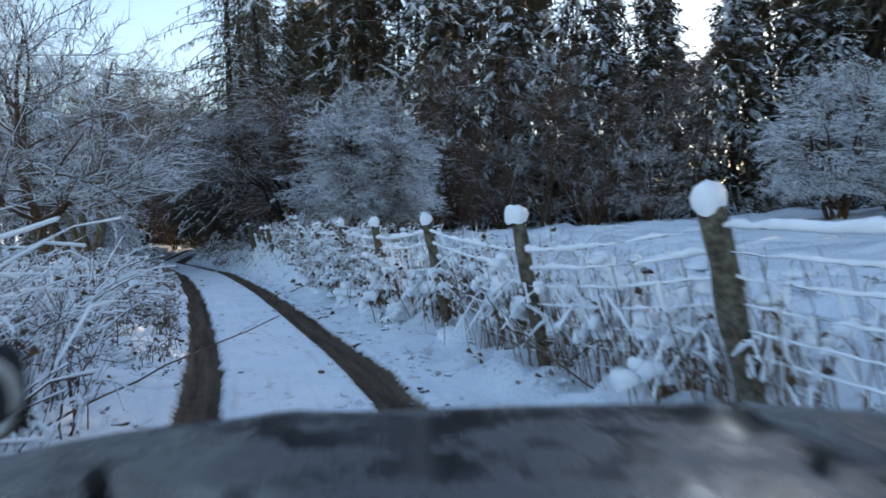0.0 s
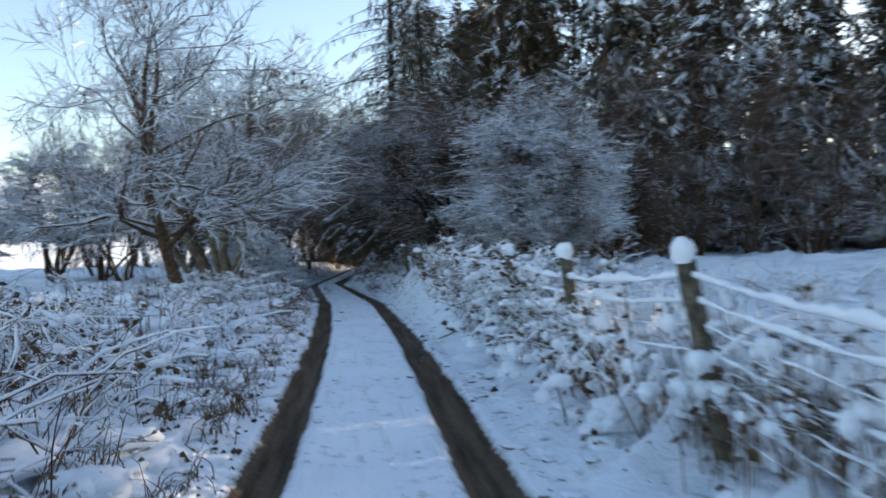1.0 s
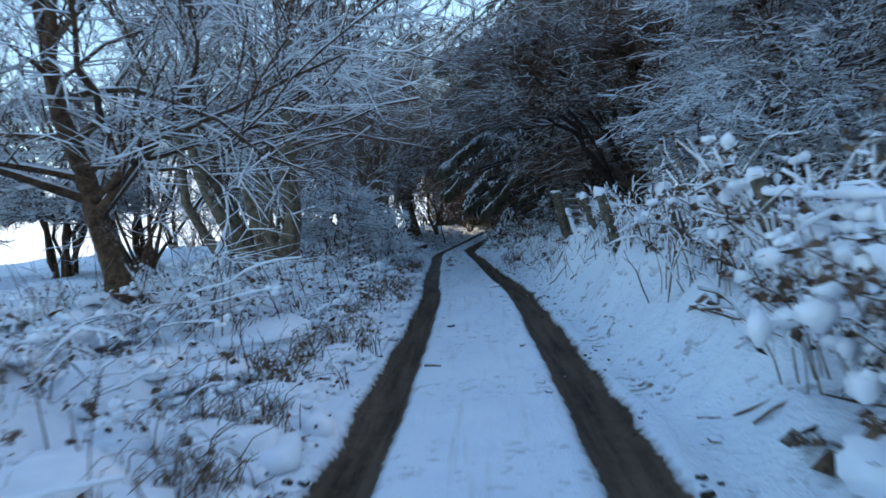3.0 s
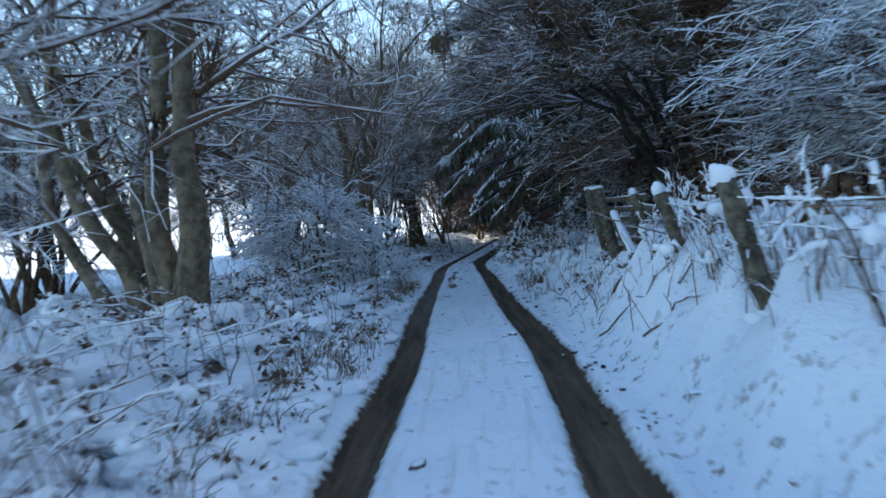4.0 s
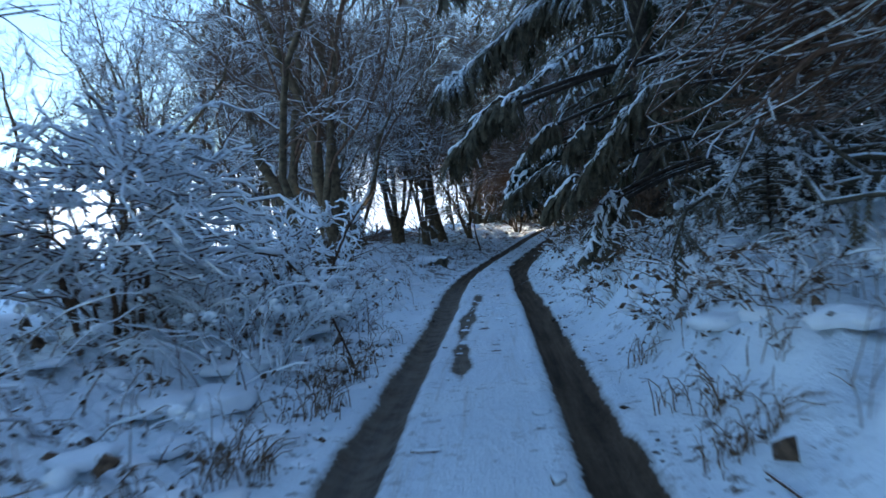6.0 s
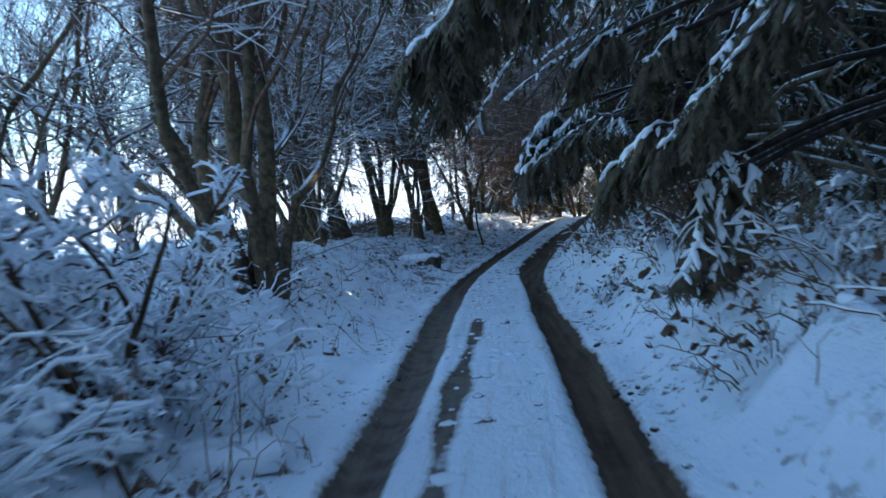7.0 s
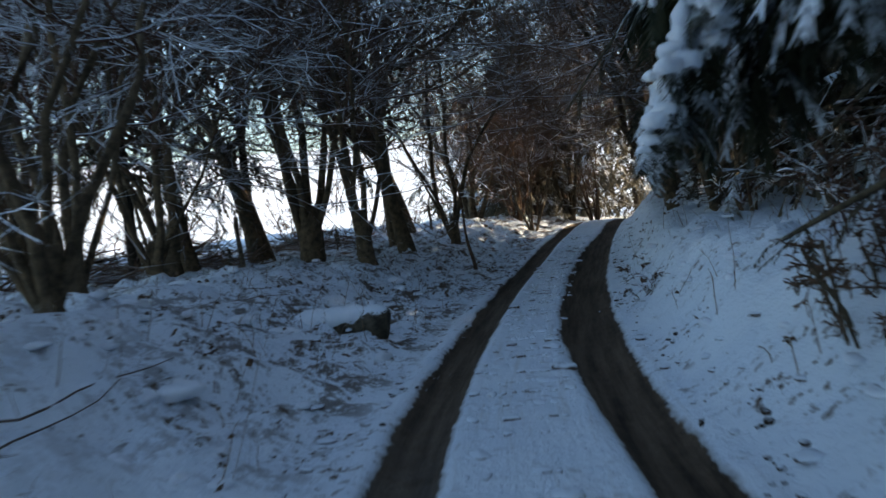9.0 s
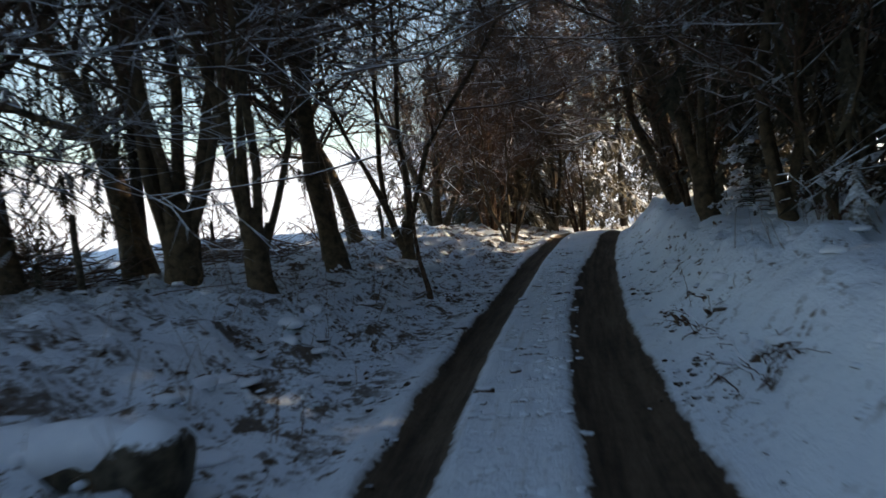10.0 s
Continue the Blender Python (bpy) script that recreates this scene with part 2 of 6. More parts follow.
def grow(rng, p, r, count, span, length, angle, lift=0.0, curl=0.0, wiggle=0.15, k=4, thin=0.55, tip=0.3, taper_len=0.5):
    """Side shoots: count of them on each line of p, between the shares span of its length."""
    n, kk, _ = p.shape
    u = rng.uniform(span[0], span[1], (n, count))
    x = u * (kk - 1)
    i = np.minimum(x.astype(int), kk - 2)
    fr = (x - i)[..., None]
    rows = np.arange(n)[:, None]
    base = p[rows, i] * (1 - fr) + p[rows, i + 1] * fr
    t = unit(p[rows, i + 1] - p[rows, i])
    rad = (r[rows, i] * (1 - fr[..., 0]) + r[rows, i + 1] * fr[..., 0]) * thin * rng.uniform(0.7, 1.1, u.shape)
    side = unit(np.cross(t, rng.normal(size=t.shape)))
    a = np.radians(angle) * rng.uniform(0.65, 1.25, u.shape)[..., None]
    d = unit(t * np.cos(a) + side * np.sin(a) + np.array([0, 0, lift]))
    ln = length * rng.uniform(0.55, 1.2, u.shape) * (1 - taper_len * (u - span[0]) / max(span[1] - span[0], 1e-6))
    base, d, ln, rad = base.reshape(-1, 3), d.reshape(-1, 3), ln.ravel(), rad.ravel()
    pts = [base]
    for _ in range(k - 1):
        pts.append(pts[-1] + d * (ln / (k - 1))[:, None])
        d = unit(d + rng.normal(size=d.shape) * wiggle + np.array([0, 0, curl]))
    return np.stack(pts, 1), rad[:, None] * np.linspace(1, tip, k)[None]


def line(rng, start, direction, length, k, wiggle, r0, r1, curl=0.0):
    d = unit(np.array(direction, float))
    pts = [np.array(start, float)]
    for _ in range(k - 1):
        pts.append(pts[-1] + d * length / (k - 1))
        d = unit(d + rng.normal(size=3) * wiggle + np.array([0, 0, curl]))
    return np.array(pts)[None], np.linspace(r0, r1, k)[None]


def empty(name, at, label, category, group="", kind=""):
    ob = new(name)
    ob.location = at
    ob.empty_display_size = 0.2
    return tagged(ob, label, category, group, kind)


def part(name, me, parent, label=""):
    """Links a mesh built in world places as a part of parent (an Empty with no turn)."""
    ob = new(name, me)
    if parent is not None:
        at = parent.location if parent.parent is None else parent.parent.location + parent.location
        ob.parent = parent
        ob.location = -at
    return tagged(ob, label)


def box_geo(g, c, size, rz=0.0, tilt=0.0, lean=0.0, bevel=0.12):
    """A box with chamfered long edges, centre c, size (x, y, z), turned."""
    sx, sy, sz = [s / 2 for s in size]
    b = bevel * min(sy, sz)
    prof = [(-sy + b, -sz), (sy - b, -sz), (sy, -sz + b), (sy, sz - b), (sy - b, sz), (-sy + b, sz), (-sy, sz - b), (-sy, -sz + b)]
    v = np.array([(x, y, z) for x in (-sx, sx) for y, z in prof])
    m = np.array(Euler((radians(tilt), radians(lean), radians(rz))).to_matrix())
    v = v @ m.T + np.array(c)
    f4 = np.array([(i, (i + 1) % 8, (i + 1) % 8 + 8, i + 8) for i in range(8)])
    caps = np.array([list(range(7, -1, -1)), list(range(8, 16))])
    n = g.n
    g.add(v, f4)
    g.f.append(caps + n)


# ---- the lie of the land ----
# the middle of the lane: x, y, height of the surface
LANE = np.array([
    (5.0, -40, -0.3), (2.6, -14, -0.1), (1.0, -4, 0.0), (0.1, 1.0, 0.02), (-1.3, 6.3, 0.0), (-2.55, 10.3, -0.07), (-4.7, 16.5, -0.10),
    (-6.3, 20.8, -0.13), (-8.2, 25.7, -0.17), (-9.9, 29.6, -0.25), (-12.1, 34.8, -0.38), (-14.4, 40.3, -0.54), (-16.0, 44.0, -0.64),
    (-18.0, 49.2, -0.79), (-19.7, 55.0, -0.84), (-20.9, 60.2, -0.76), (-22.1, 66.0, -0.58), (-22.9, 72.0, -0.42), (-22.8, 80.0, -1.0),
    (-20.0, 95.0, -1.8), (-8.0, 130.0, -2.0)])


def smooth_lane():
    # Catmull-Rom through the points, in steps of about a third of a metre
    out = []
    p = np.vstack([2 * LANE[0] - LANE[1], LANE, 2 * LANE[-1] - LANE[-2]])
    for i in range(1, len(p) - 2):
        n = max(2, int(np.linalg.norm(p[i + 1] - p[i]) / 0.35))
        for t in np.linspace(0, 1, n, endpoint=False):
            out.append(0.5 * (2 * p[i] + (p[i + 1] - p[i - 1]) * t + (2 * p[i - 1] - 5 * p[i] + 4 * p[i + 1] - p[i + 2]) * t * t
                              + (3 * p[i] - 3 * p[i + 1] + p[i + 2] - p[i - 1]) * t ** 3))
    return np.array(out)


CURVE = smooth_lane()
TANG = unit(np.gradient(CURVE[:, :2], axis=0))


def lane_at(xy):
    """Signed distance to the right of the lane's middle, height of the lane there, and y along it."""
    xy = np.asarray(xy, float).reshape(-1, 2)
    d, z, s = np.empty(len(xy)), np.empty(len(xy)), np.empty(len(xy))
    for a in range(0, len(xy), 20000):
        q = xy[a:a + 20000]
        i = ((q[:, None] - CURVE[None, ::2, :2]) ** 2).sum(-1).argmin(1) * 2
        e = q - CURVE[i, :2]
        along = (e * TANG[i]).sum(1)
        d[a:a + 20000] = e[:, 0] * TANG[i, 1] - e[:, 1] * TANG[i, 0]
        step = np.linalg.norm(CURVE[np.minimum(i + 1, len(CURVE) - 1), :2] - CURVE[np.maximum(i - 1, 0), :2], axis=1)
        rise = (CURVE[np.minimum(i + 1, len(CURVE) - 1), 2] - CURVE[np.maximum(i - 1, 0), 2]) / np.maximum(step, 1e-6)
        z[a:a + 20000] = CURVE[i, 2] + rise * np.clip(along, -3, 3)
        s[a:a + 20000] = CURVE[i, 1] + TANG[i, 1] * along
    return d, z, s


def sstep(x, a, b):
    t = np.clip((x - a) / (b - a), 0, 1)
    return t * t * (3 - 2 * t)


def wave_noise(x, y, scale, seed):
    rng = np.random.default_rng(seed)
    h = np.zeros_like(x)
    for _ in range(9):
        a, k, ph = rng.uniform(0, 2 * np.pi), rng.uniform(0.6, 1.6) / scale, rng.uniform(0, 6.28)
        h += np.sin((x * np.cos(a) + y * np.sin(a)) * k * 6.28 + ph + 1.3 * np.sin((x * np.sin(a) - y * np.cos(a)) * k * 4.1 + ph))
    return h / 9


def ruts(d, s):
    """Distance from the middle of the nearer wheel track, and the half width of that track."""
    wide = sstep(s, 46, 52) * (1 - sstep(s, 60, 66))
    mid = np.where(d > 0, 0.77 - 0.15 * wide, 0.77)
    half = np.where(d > 0, 0.19 + 0.06 * sstep(s, 44, 54) + 0.10 * wide, 0.17 + 0.04 * sstep(s, 36, 44))
    return np.abs(np.abs(d) - mid), half


def ground(x, y):
    x, y = np.asarray(x, float).ravel(), np.asarray(y, float).ravel()
    d, z, s = lane_at(np.stack([x, y], 1))
    far = np.hypot(x + 10, y - 30)
    right = sstep((d - 1.0) / np.interp(s, [28, 34], [1.7, 1.35]), 0.0, 1.0) * np.interp(s, [10, 20, 26, 31, 36, 46, 52, 60], [0.28, 0.50, 0.62, 0.68, 0.88, 1.0, 0.95, 0.9]) + 0.03 * np.clip(d - 2.5, 0, 25)
    right = right + 0.55 * sstep(d, 1.15, 1.95) * sstep(s, 15, 22) * (1 - sstep(s, 25.5, 30)) * (1 - 0.7 * sstep(d, 3.5, 6))
    ls = np.interp(s, [-10, 6, 10, 16, 24, 33, 38, 41, 47, 50, 55, 60, 80], [0.1, 0.15, 0.35, 0.52, 0.62, 0.52, 0.7, 0.92, 1.05, 0.98, 0.78, 0.5, 0.5])
    lip = 0.28 * (1 - sstep(s, 26, 34))
    left = ((1 - lip) * sstep(-d - 0.2 * sstep(s, 40, 46), 1.0, 4.0) + lip * sstep(-d, 0.98, 1.45)) * ls + 0.012 * np.clip(-d - 4, 0, 10) - 0.035 * np.clip(-d - 16, 0, 45)
    h = z + right + left
    h = h * (1 - sstep(far, 120, 260)) + (-1.0) * sstep(far, 120, 260)
    # a long snowy hillside across the fields, in the sun, added to whiten the horizon
    h += 75 * sstep(far, 150, 900) * sstep(-(x + 10) * 0.9 + (y - 30) * 0.45, 60, 420) * (1 + 0.15 * wave_noise(x, y, 420, 8))
    off = sstep(np.abs(d), 1.0, 2.1) * (1 - 0.35 * sstep(s, 38, 46))
    h += off * (0.18 * wave_noise(x, y, 3.1, 3) + 0.36 * wave_noise(x, y, 1.1, 4) + 0.34 * np.abs(wave_noise(x, y, 0.6, 5)) - 0.07) * (1 - sstep(far, 60, 120))
    rut, half = ruts(d, s)
    h += -0.085 * np.exp(-(rut / (half * 0.95)) ** 4) + 0.025 * np.exp(-((rut - half - 0.10) / 0.08) ** 2)
    h += 0.03 * np.exp(-(d / 0.5) ** 2) + (1 - off) * 0.012 * wave_noise(x, y, 0.5, 6)
    h += 0.12 * off * wave_noise(x, y, 0.42, 7) * (far < 60)
    return h


def gz(x, y):
    return float(ground([x], [y])[0])


def gap_to_ruts(x, y):
    d, z, s = lane_at(np.stack([x, y], 1))
    rut, half = ruts(d, s)
    g = rut - half
    # an older, narrower track that wanders between the two
    inner = np.abs(d + 0.27 + 0.06 * np.sin(s * 0.7)) - 0.07 + 0.35 * (1 - sstep(s, 31, 36)) + 0.35 * sstep(s, 41.5, 45) + 0.03 * np.sin(s * 1.9) + 0.014 * np.sin(s * 5.3)
    return np.minimum(g, inner), d


def growing(start, step, factor, reach):
    """Places from start outwards whose spacing grows."""
    out, x = [], start
    while x < reach:
        step *= factor
        x += step
        out.append(x)
    return out


def build_ground():
    # columns run along the lane, close together in the wheel tracks and wider apart with the distance
    core = list(np.arange(0, 1.5, 0.06)) + list(np.arange(1.5, 5.6, 0.18))
    half = core + growing(core[-1], 0.18, 1.09, 40) + growing(40, 1.6, 1.25, 2200)[1:]
    us = np.array([-u for u in half[:0:-1]] + half)
    rows = list(np.arange(-3, 74, 0.16))
    ys = np.array([-v for v in growing(3, 0.16, 1.2, 2200)][::-1] + rows + growing(rows[-1], 0.16, 1.2, 2200))
    lane_x = np.interp(ys, CURVE[:, 1], CURVE[:, 0])
    gx = lane_x[:, None] + us[None]
    gy = np.repeat(ys[:, None], len(us), 1)
    x, y = gx.ravel(), gy.ravel()
    v = np.stack([x, y, ground(x, y)], 1)
    nx, ny = len(us), len(ys)
    i = (np.arange(ny - 1)[:, None] * nx + np.arange(nx - 1)[None]).ravel()
    g = Geo().add(v, np.stack([i, i + 1, i + nx + 1, i + nx], 1))
    me = g.mesh("ground", M_GROUND)
    gap, d = gap_to_ruts(x, y)
    me.attributes.new("rut_gap", "FLOAT", "POINT").data.foreach_set("value", gap.astype(np.float32))
    along = gy.ravel()
    left_floor = sstep(along, 42, 50) * sstep(-d, 0.9, 1.6) * (1 - sstep(-d, 9, 16))
    lit = 0.35 + 0.65 * sstep(np.abs(d), 0.9, 1.3) * (1 - 0.45 * sstep(np.abs(d), 2.2, 5.0))
    lit = lit * (1 - 0.6 * sstep(d, 1.2, 1.6) * (along < 44))
    lit = lit * (1 - 0.6 * sstep(along, 44, 52) * sstep(d, 1.8, 2.6)) + 1.3 * left_floor * (0.6 + 0.4 * sstep(along, 54, 62))
    me.attributes.new("litter", "FLOAT", "POINT").data.foreach_set("value", lit.astype(np.float32))
    me.attributes.new("across", "FLOAT", "POINT").data.foreach_set("value", d.astype(np.float32))
    me.attributes.new("along", "FLOAT", "POINT").data.foreach_set("value", along.astype(np.float32))
    slush = 0.6 * sstep(along, 26, 33) * (1 - 0.9 * sstep(along, 43, 49)) * (d < 0) * (d > -1.4)
    me.attributes.new("slush", "FLOAT", "POINT").data.foreach_set("value", slush.astype(np.float32))
    tagged(new("ground", me), "snow-covered lane and verges with two muddy wheel tracks", "ground", kind="structure")


build_ground()


def clear_of_lane(p, margin=1.5, head=2.5):
    """Which of the lines p keep out of the way of a vehicle on the lane."""
    n, k, _ = p.shape
    d, z, s = lane_at(p.reshape(-1, 3)[:, :2])
    q = p.reshape(-1, 3)
    bad = (np.abs(d) < margin) & (q[:, 2] - z < head)
    # and out of the timber hurdle
    bad |= (np.hypot(q[:, 0] + 7.2, q[:, 1] - 30.6) < 2.4) & (q[:, 2] < 3.3) & (q[:, 2] > 0.95)
    return ~bad.reshape(n, k).any(1)


# ---- trees and shrubs ----
def keep(p, r, margin=1.5, head=2.5):
    ok = clear_of_lane(p, margin, head)
    return p[ok], r[ok]


def bare_tree(name, x, y, height, stems=1, spread=0.25, lean=(-0.15, 0.0), seed=1, girth=0.16, limbs=9, shoots=8, twigs=6,
              twig_mat=None, bark=None, low=0.25, label="", category="tree", group="", droop=0.0, size=1.0, toward=(0, 0), arms=(), fine=2, bole=None, stout=1.0, angle=58, load=0.0, feet=()):
    """A leafless broadleaf tree: stems, limbs, branches and fine twigs with snow on them."""
    rng = np.random.default_rng(seed)
    z = gz(x, y)
    root = empty(name, (x, y, z), label, category, group)
    ps, rs = [], []
    rise = 0.0
    if bole:
        # a short thick foot from which the stems fork
        rise = bole[0]
        q, qr = line(rng, (x, y, z - 0.2), (lean[0], lean[1], 1.0), rise + 0.45, 9, 0.05, bole[1], bole[1] * 0.9)
        qr = qr * (1 + 0.06 * rng.normal(size=(1, 9)))
        qr[0, :3] *= np.array([1.5, 1.25, 1.08])
        qr[0, -1] *= 0.55
        part("bole", Geo().add(*tubes(q, qr, 12)).mesh("bole", bark or M_BARK), root, "short thick mossy foot of the trunk")
    for i in range(stems):
        a = 6.28 * (i + rng.uniform(-0.3, 0.3)) / stems
        sp = spread * rng.uniform(0.1, 1.25) * (stems > 1)
        d = (lean[0] + sp * math.cos(a), lean[1] + sp * math.sin(a), 1.0)
        off = 0.2 * girth / 0.16 * (stems > 1) * (0.5 if bole else 1.0)
        foot = (lean[0] * rise, lean[1] * rise, rise * rng.uniform(0.45, 1.0))
        h = height * rng.uniform(0.75, 1.0)
        p, r = line(rng, (x + off * math.cos(a) + foot[0], y + off * math.sin(a) + foot[1], z - 0.15 + foot[2]), d, h, 11, 0.10 if stems == 1 else 0.15, girth * (rng.uniform(0.85, 1.05) if stems == 1 else rng.uniform(0.35, 0.95)), girth * 0.12, 0.09 if bole else 0.04)
        if not bole:
            r[0, 0] *= 1.35
            r[0, 1] *= 1.05
        ps.append(p), rs.append(r)
    if feet:
        # stems of known stance: offset of the foot, lean and thickness
        ps, rs = [], []
        for fx, fy, lx, ly, thick in feet:
            p, r = line(rng, (x + fx, y + fy, gz(x + fx, y + fy) - 0.15), (lx, ly, 1.0), height * rng.uniform(0.85, 1.0), 14, 0.19, thick, thick * 0.14, 0.05)
            r[0, :2] *= np.array([1.45, 1.12])
            ps.append(p), rs.append(r)
    for p, r in zip(ps, rs):
        part("trunk" if stems == 1 else "stem", Geo().add(*tubes(p, r, 8)).mesh("stem", bark or M_BARK), root)
    p0, r0 = np.concatenate(ps), np.concatenate(rs)
    p1, r1 = grow(rng, p0, r0, limbs, (low, 0.97), height * 0.40 * size, angle, 0.10, 0.045 - droop, 0.32, 7, 0.5, 0.22, 0.5)
    t = np.linspace(0, 1, 7)[None, :, None] ** 1.5
    p1 = p1 + t * np.array([toward[0], toward[1], 0.0])
    # great limbs that leave the trunk low down
    more_p, more_r = [], []
    for share, d, length, thick in arms:
        q, qr = line(rng, ps[0][0, int(share * 10)], d, length, 11, 0.17, thick, thick * 0.22, 0.04)
        part("limb", Geo().add(*tubes(q, qr, 8)).mesh("limb", bark or M_BARK), root, "great low limb with snow along its top")
        if load:
            w = np.maximum(qr * 0.7, 0.017) * rng.uniform(0.6, 1.25, qr.shape) * np.linspace(1.1, 0.45, 11)
            o = part("snow_load", Geo().add(*tubes(q[:, 1:] + (qr * 0.75)[:, 1:, None] * np.array([0, 0, 1.0]), w[:, 1:], 6, 0.8)).mesh("snow_load", M_SNOW), root, "thick snow along the low limb")
        a, ar = grow(rng, q, qr, 7, (0.3, 1.0), length * 0.8, 42, 0.0, 0.02, 0.13, 7, 0.55, 0.2, 0.3)
        more_p.append(a), more_r.append(ar)
    if more_p:
        p1, r1 = np.concatenate([p1] + more_p), np.concatenate([r1] + more_r)
    p1, r1 = keep(p1, r1)
    p2, r2 = keep(*grow(rng, p1, r1, shoots, (0.12, 1.0), height * 0.18 * size, 50, 0.06, 0.05 - droop, 0.38, 4, 0.6, 0.3, 0.5))
    p3, r3 = keep(*grow(rng, p2, np.maximum(r2, 0.007), twigs, (0.08, 1.0), height * 0.085 * size, 45, 0.05, 0.05 - droop, 0.3, fine, 0.8, 0.6, 0.4))
    for i in range(len(p1)):
        if r1[i, 0] > 0.03 and stems < 3:
            part("limb", Geo().add(*tubes(p1[i:i + 1], np.maximum(r1[i:i + 1], 0.009), 6)).mesh("limb", bark or M_BARK), root)
    thin = ~((r1[:, 0] > 0.03) & (stems < 3))
    g = Geo().add(*tubes(p1[thin], np.maximum(r1[thin], 0.009 * stout), 5)) if thin.any() else Geo()
    g.add(*tubes(p2, np.maximum(r2, 0.0065 * stout), 3)).add(*(spikes(p3, np.maximum(r3, 0.0048 * stout)) if fine == 2 else tubes(p3, np.maximum(r3, 0.0048 * stout), 3)))
    tagged(part("crown", g.mesh("crown", twig_mat or M_TWIG, False), root, "fine bare twigs rimmed with frost"), kind="stuff")
    if load:
        g = Geo()
        for q, qr, least, share in ((p1, r1, 0.010, load), (p2, r2, 0.008, load * 0.6)):
            ok = rng.random(len(q)) < share
            w = np.maximum(qr[ok], least * stout) * rng.uniform(0.55, 1.0, qr[ok].shape)
            g.add(*tubes(q[ok] + (w * 0.75)[..., None] * np.array([0, 0, 1.0]), w, 4, 0.8))
        tagged(part("snow_load", g.mesh("snow_load", M_SNOW), root, "lines of snow lying along the branches"), kind="stuff")
    return root


def shrub(name, x, y, height, width, seed, label, stems=9, limbs=9, shoots=7, twigs=5, mat=None, group="", margin=1.5, category="shrub", bark=None, lean=(0, 0), head=2.5, reach=0.34, fine=2, sag=0.0, fat=1.0, load=0.0):
    """A dense thorn bush: many stems from one foot, arching out, with frosted twigs in a dome."""
    rng = np.random.default_rng(seed)
    z = gz(x, y)
    root = empty(name, (x, y, z), label, category, group)
    ps, rs = [], []
    for i in range(stems):
        a = 6.28 * (i + rng.uniform(-0.3, 0.3)) / stems
        out = (0.15 + 0.85 * ((i * 0.618) % 1.0)) * width / height
        p, r = line(rng, (x + 0.15 * math.cos(a), y + 0.15 * math.sin(a), z - 0.1), (out * math.cos(a) + lean[0], out * math.sin(a) + lean[1], 1), height * rng.uniform(0.75, 0.95),
                    8, 0.11, 0.055 * height / 4, 0.012, -0.05)
        ps.append(p), rs.append(r)
    p0, r0 = keep(np.concatenate(ps), np.concatenate(rs), margin, head)
    p1, r1 = keep(*grow(rng, p0, r0, limbs, (0.2, 1.0), height * reach, 60, 0.05, -sag, 0.34, 7, 0.55, 0.25, 0.35), margin, head)
    p2, r2 = keep(*grow(rng, p1, r1, shoots, (0.12, 1.0), height * 0.15, 55, 0.0, -0.03 - 1.6 * sag, 0.4, 4, 0.65, 0.35, 0.4), margin, head)
    p3, r3 = keep(*grow(rng, p2, np.maximum(r2, 0.008), twigs, (0.08, 1.0), height * 0.07, 55, -0.5 * sag, -0.04, 0.3, fine, 0.85, 0.5, 0.3), margin, head)
    for i in range(len(p0)):
        part("stem", Geo().add(*tubes(p0[i:i + 1], r0[i:i + 1], 6)).mesh("stem", bark or M_BARK), root)
    g = Geo().add(*tubes(p1, np.maximum(r1, 0.007 * fat), 4)).add(*tubes(p2, np.maximum(r2, 0.006 * fat), 3)).add(*spikes(p3, np.maximum(r3, 0.005 * fat)))
    tagged(part("crown", g.mesh("crown", mat or M_TWIG, False), root, "mass of fine frosted twigs"), kind="stuff")
    if load:
        g = Geo()
        thick = 1.0 if height < 3 else 0.6
        for q, lo, hi in ((p1, 0.010 * thick, 0.026 * thick), (p2, 0.007, 0.021 * thick), (p3, 0.006, 0.013))[:3 if height < 3 else 2]:
            q = q[rng.random(len(q)) < load]
            g.add(*tubes(q + np.array([0, 0, lo]), rng.uniform(lo, hi, q.shape[:2]), 5 if q is p1 else 4, 0.85))
        tagged(part("snow_load", g.mesh("snow_load", M_SNOW), root, "soft snow lying along every branch"), kind="stuff")
    return root


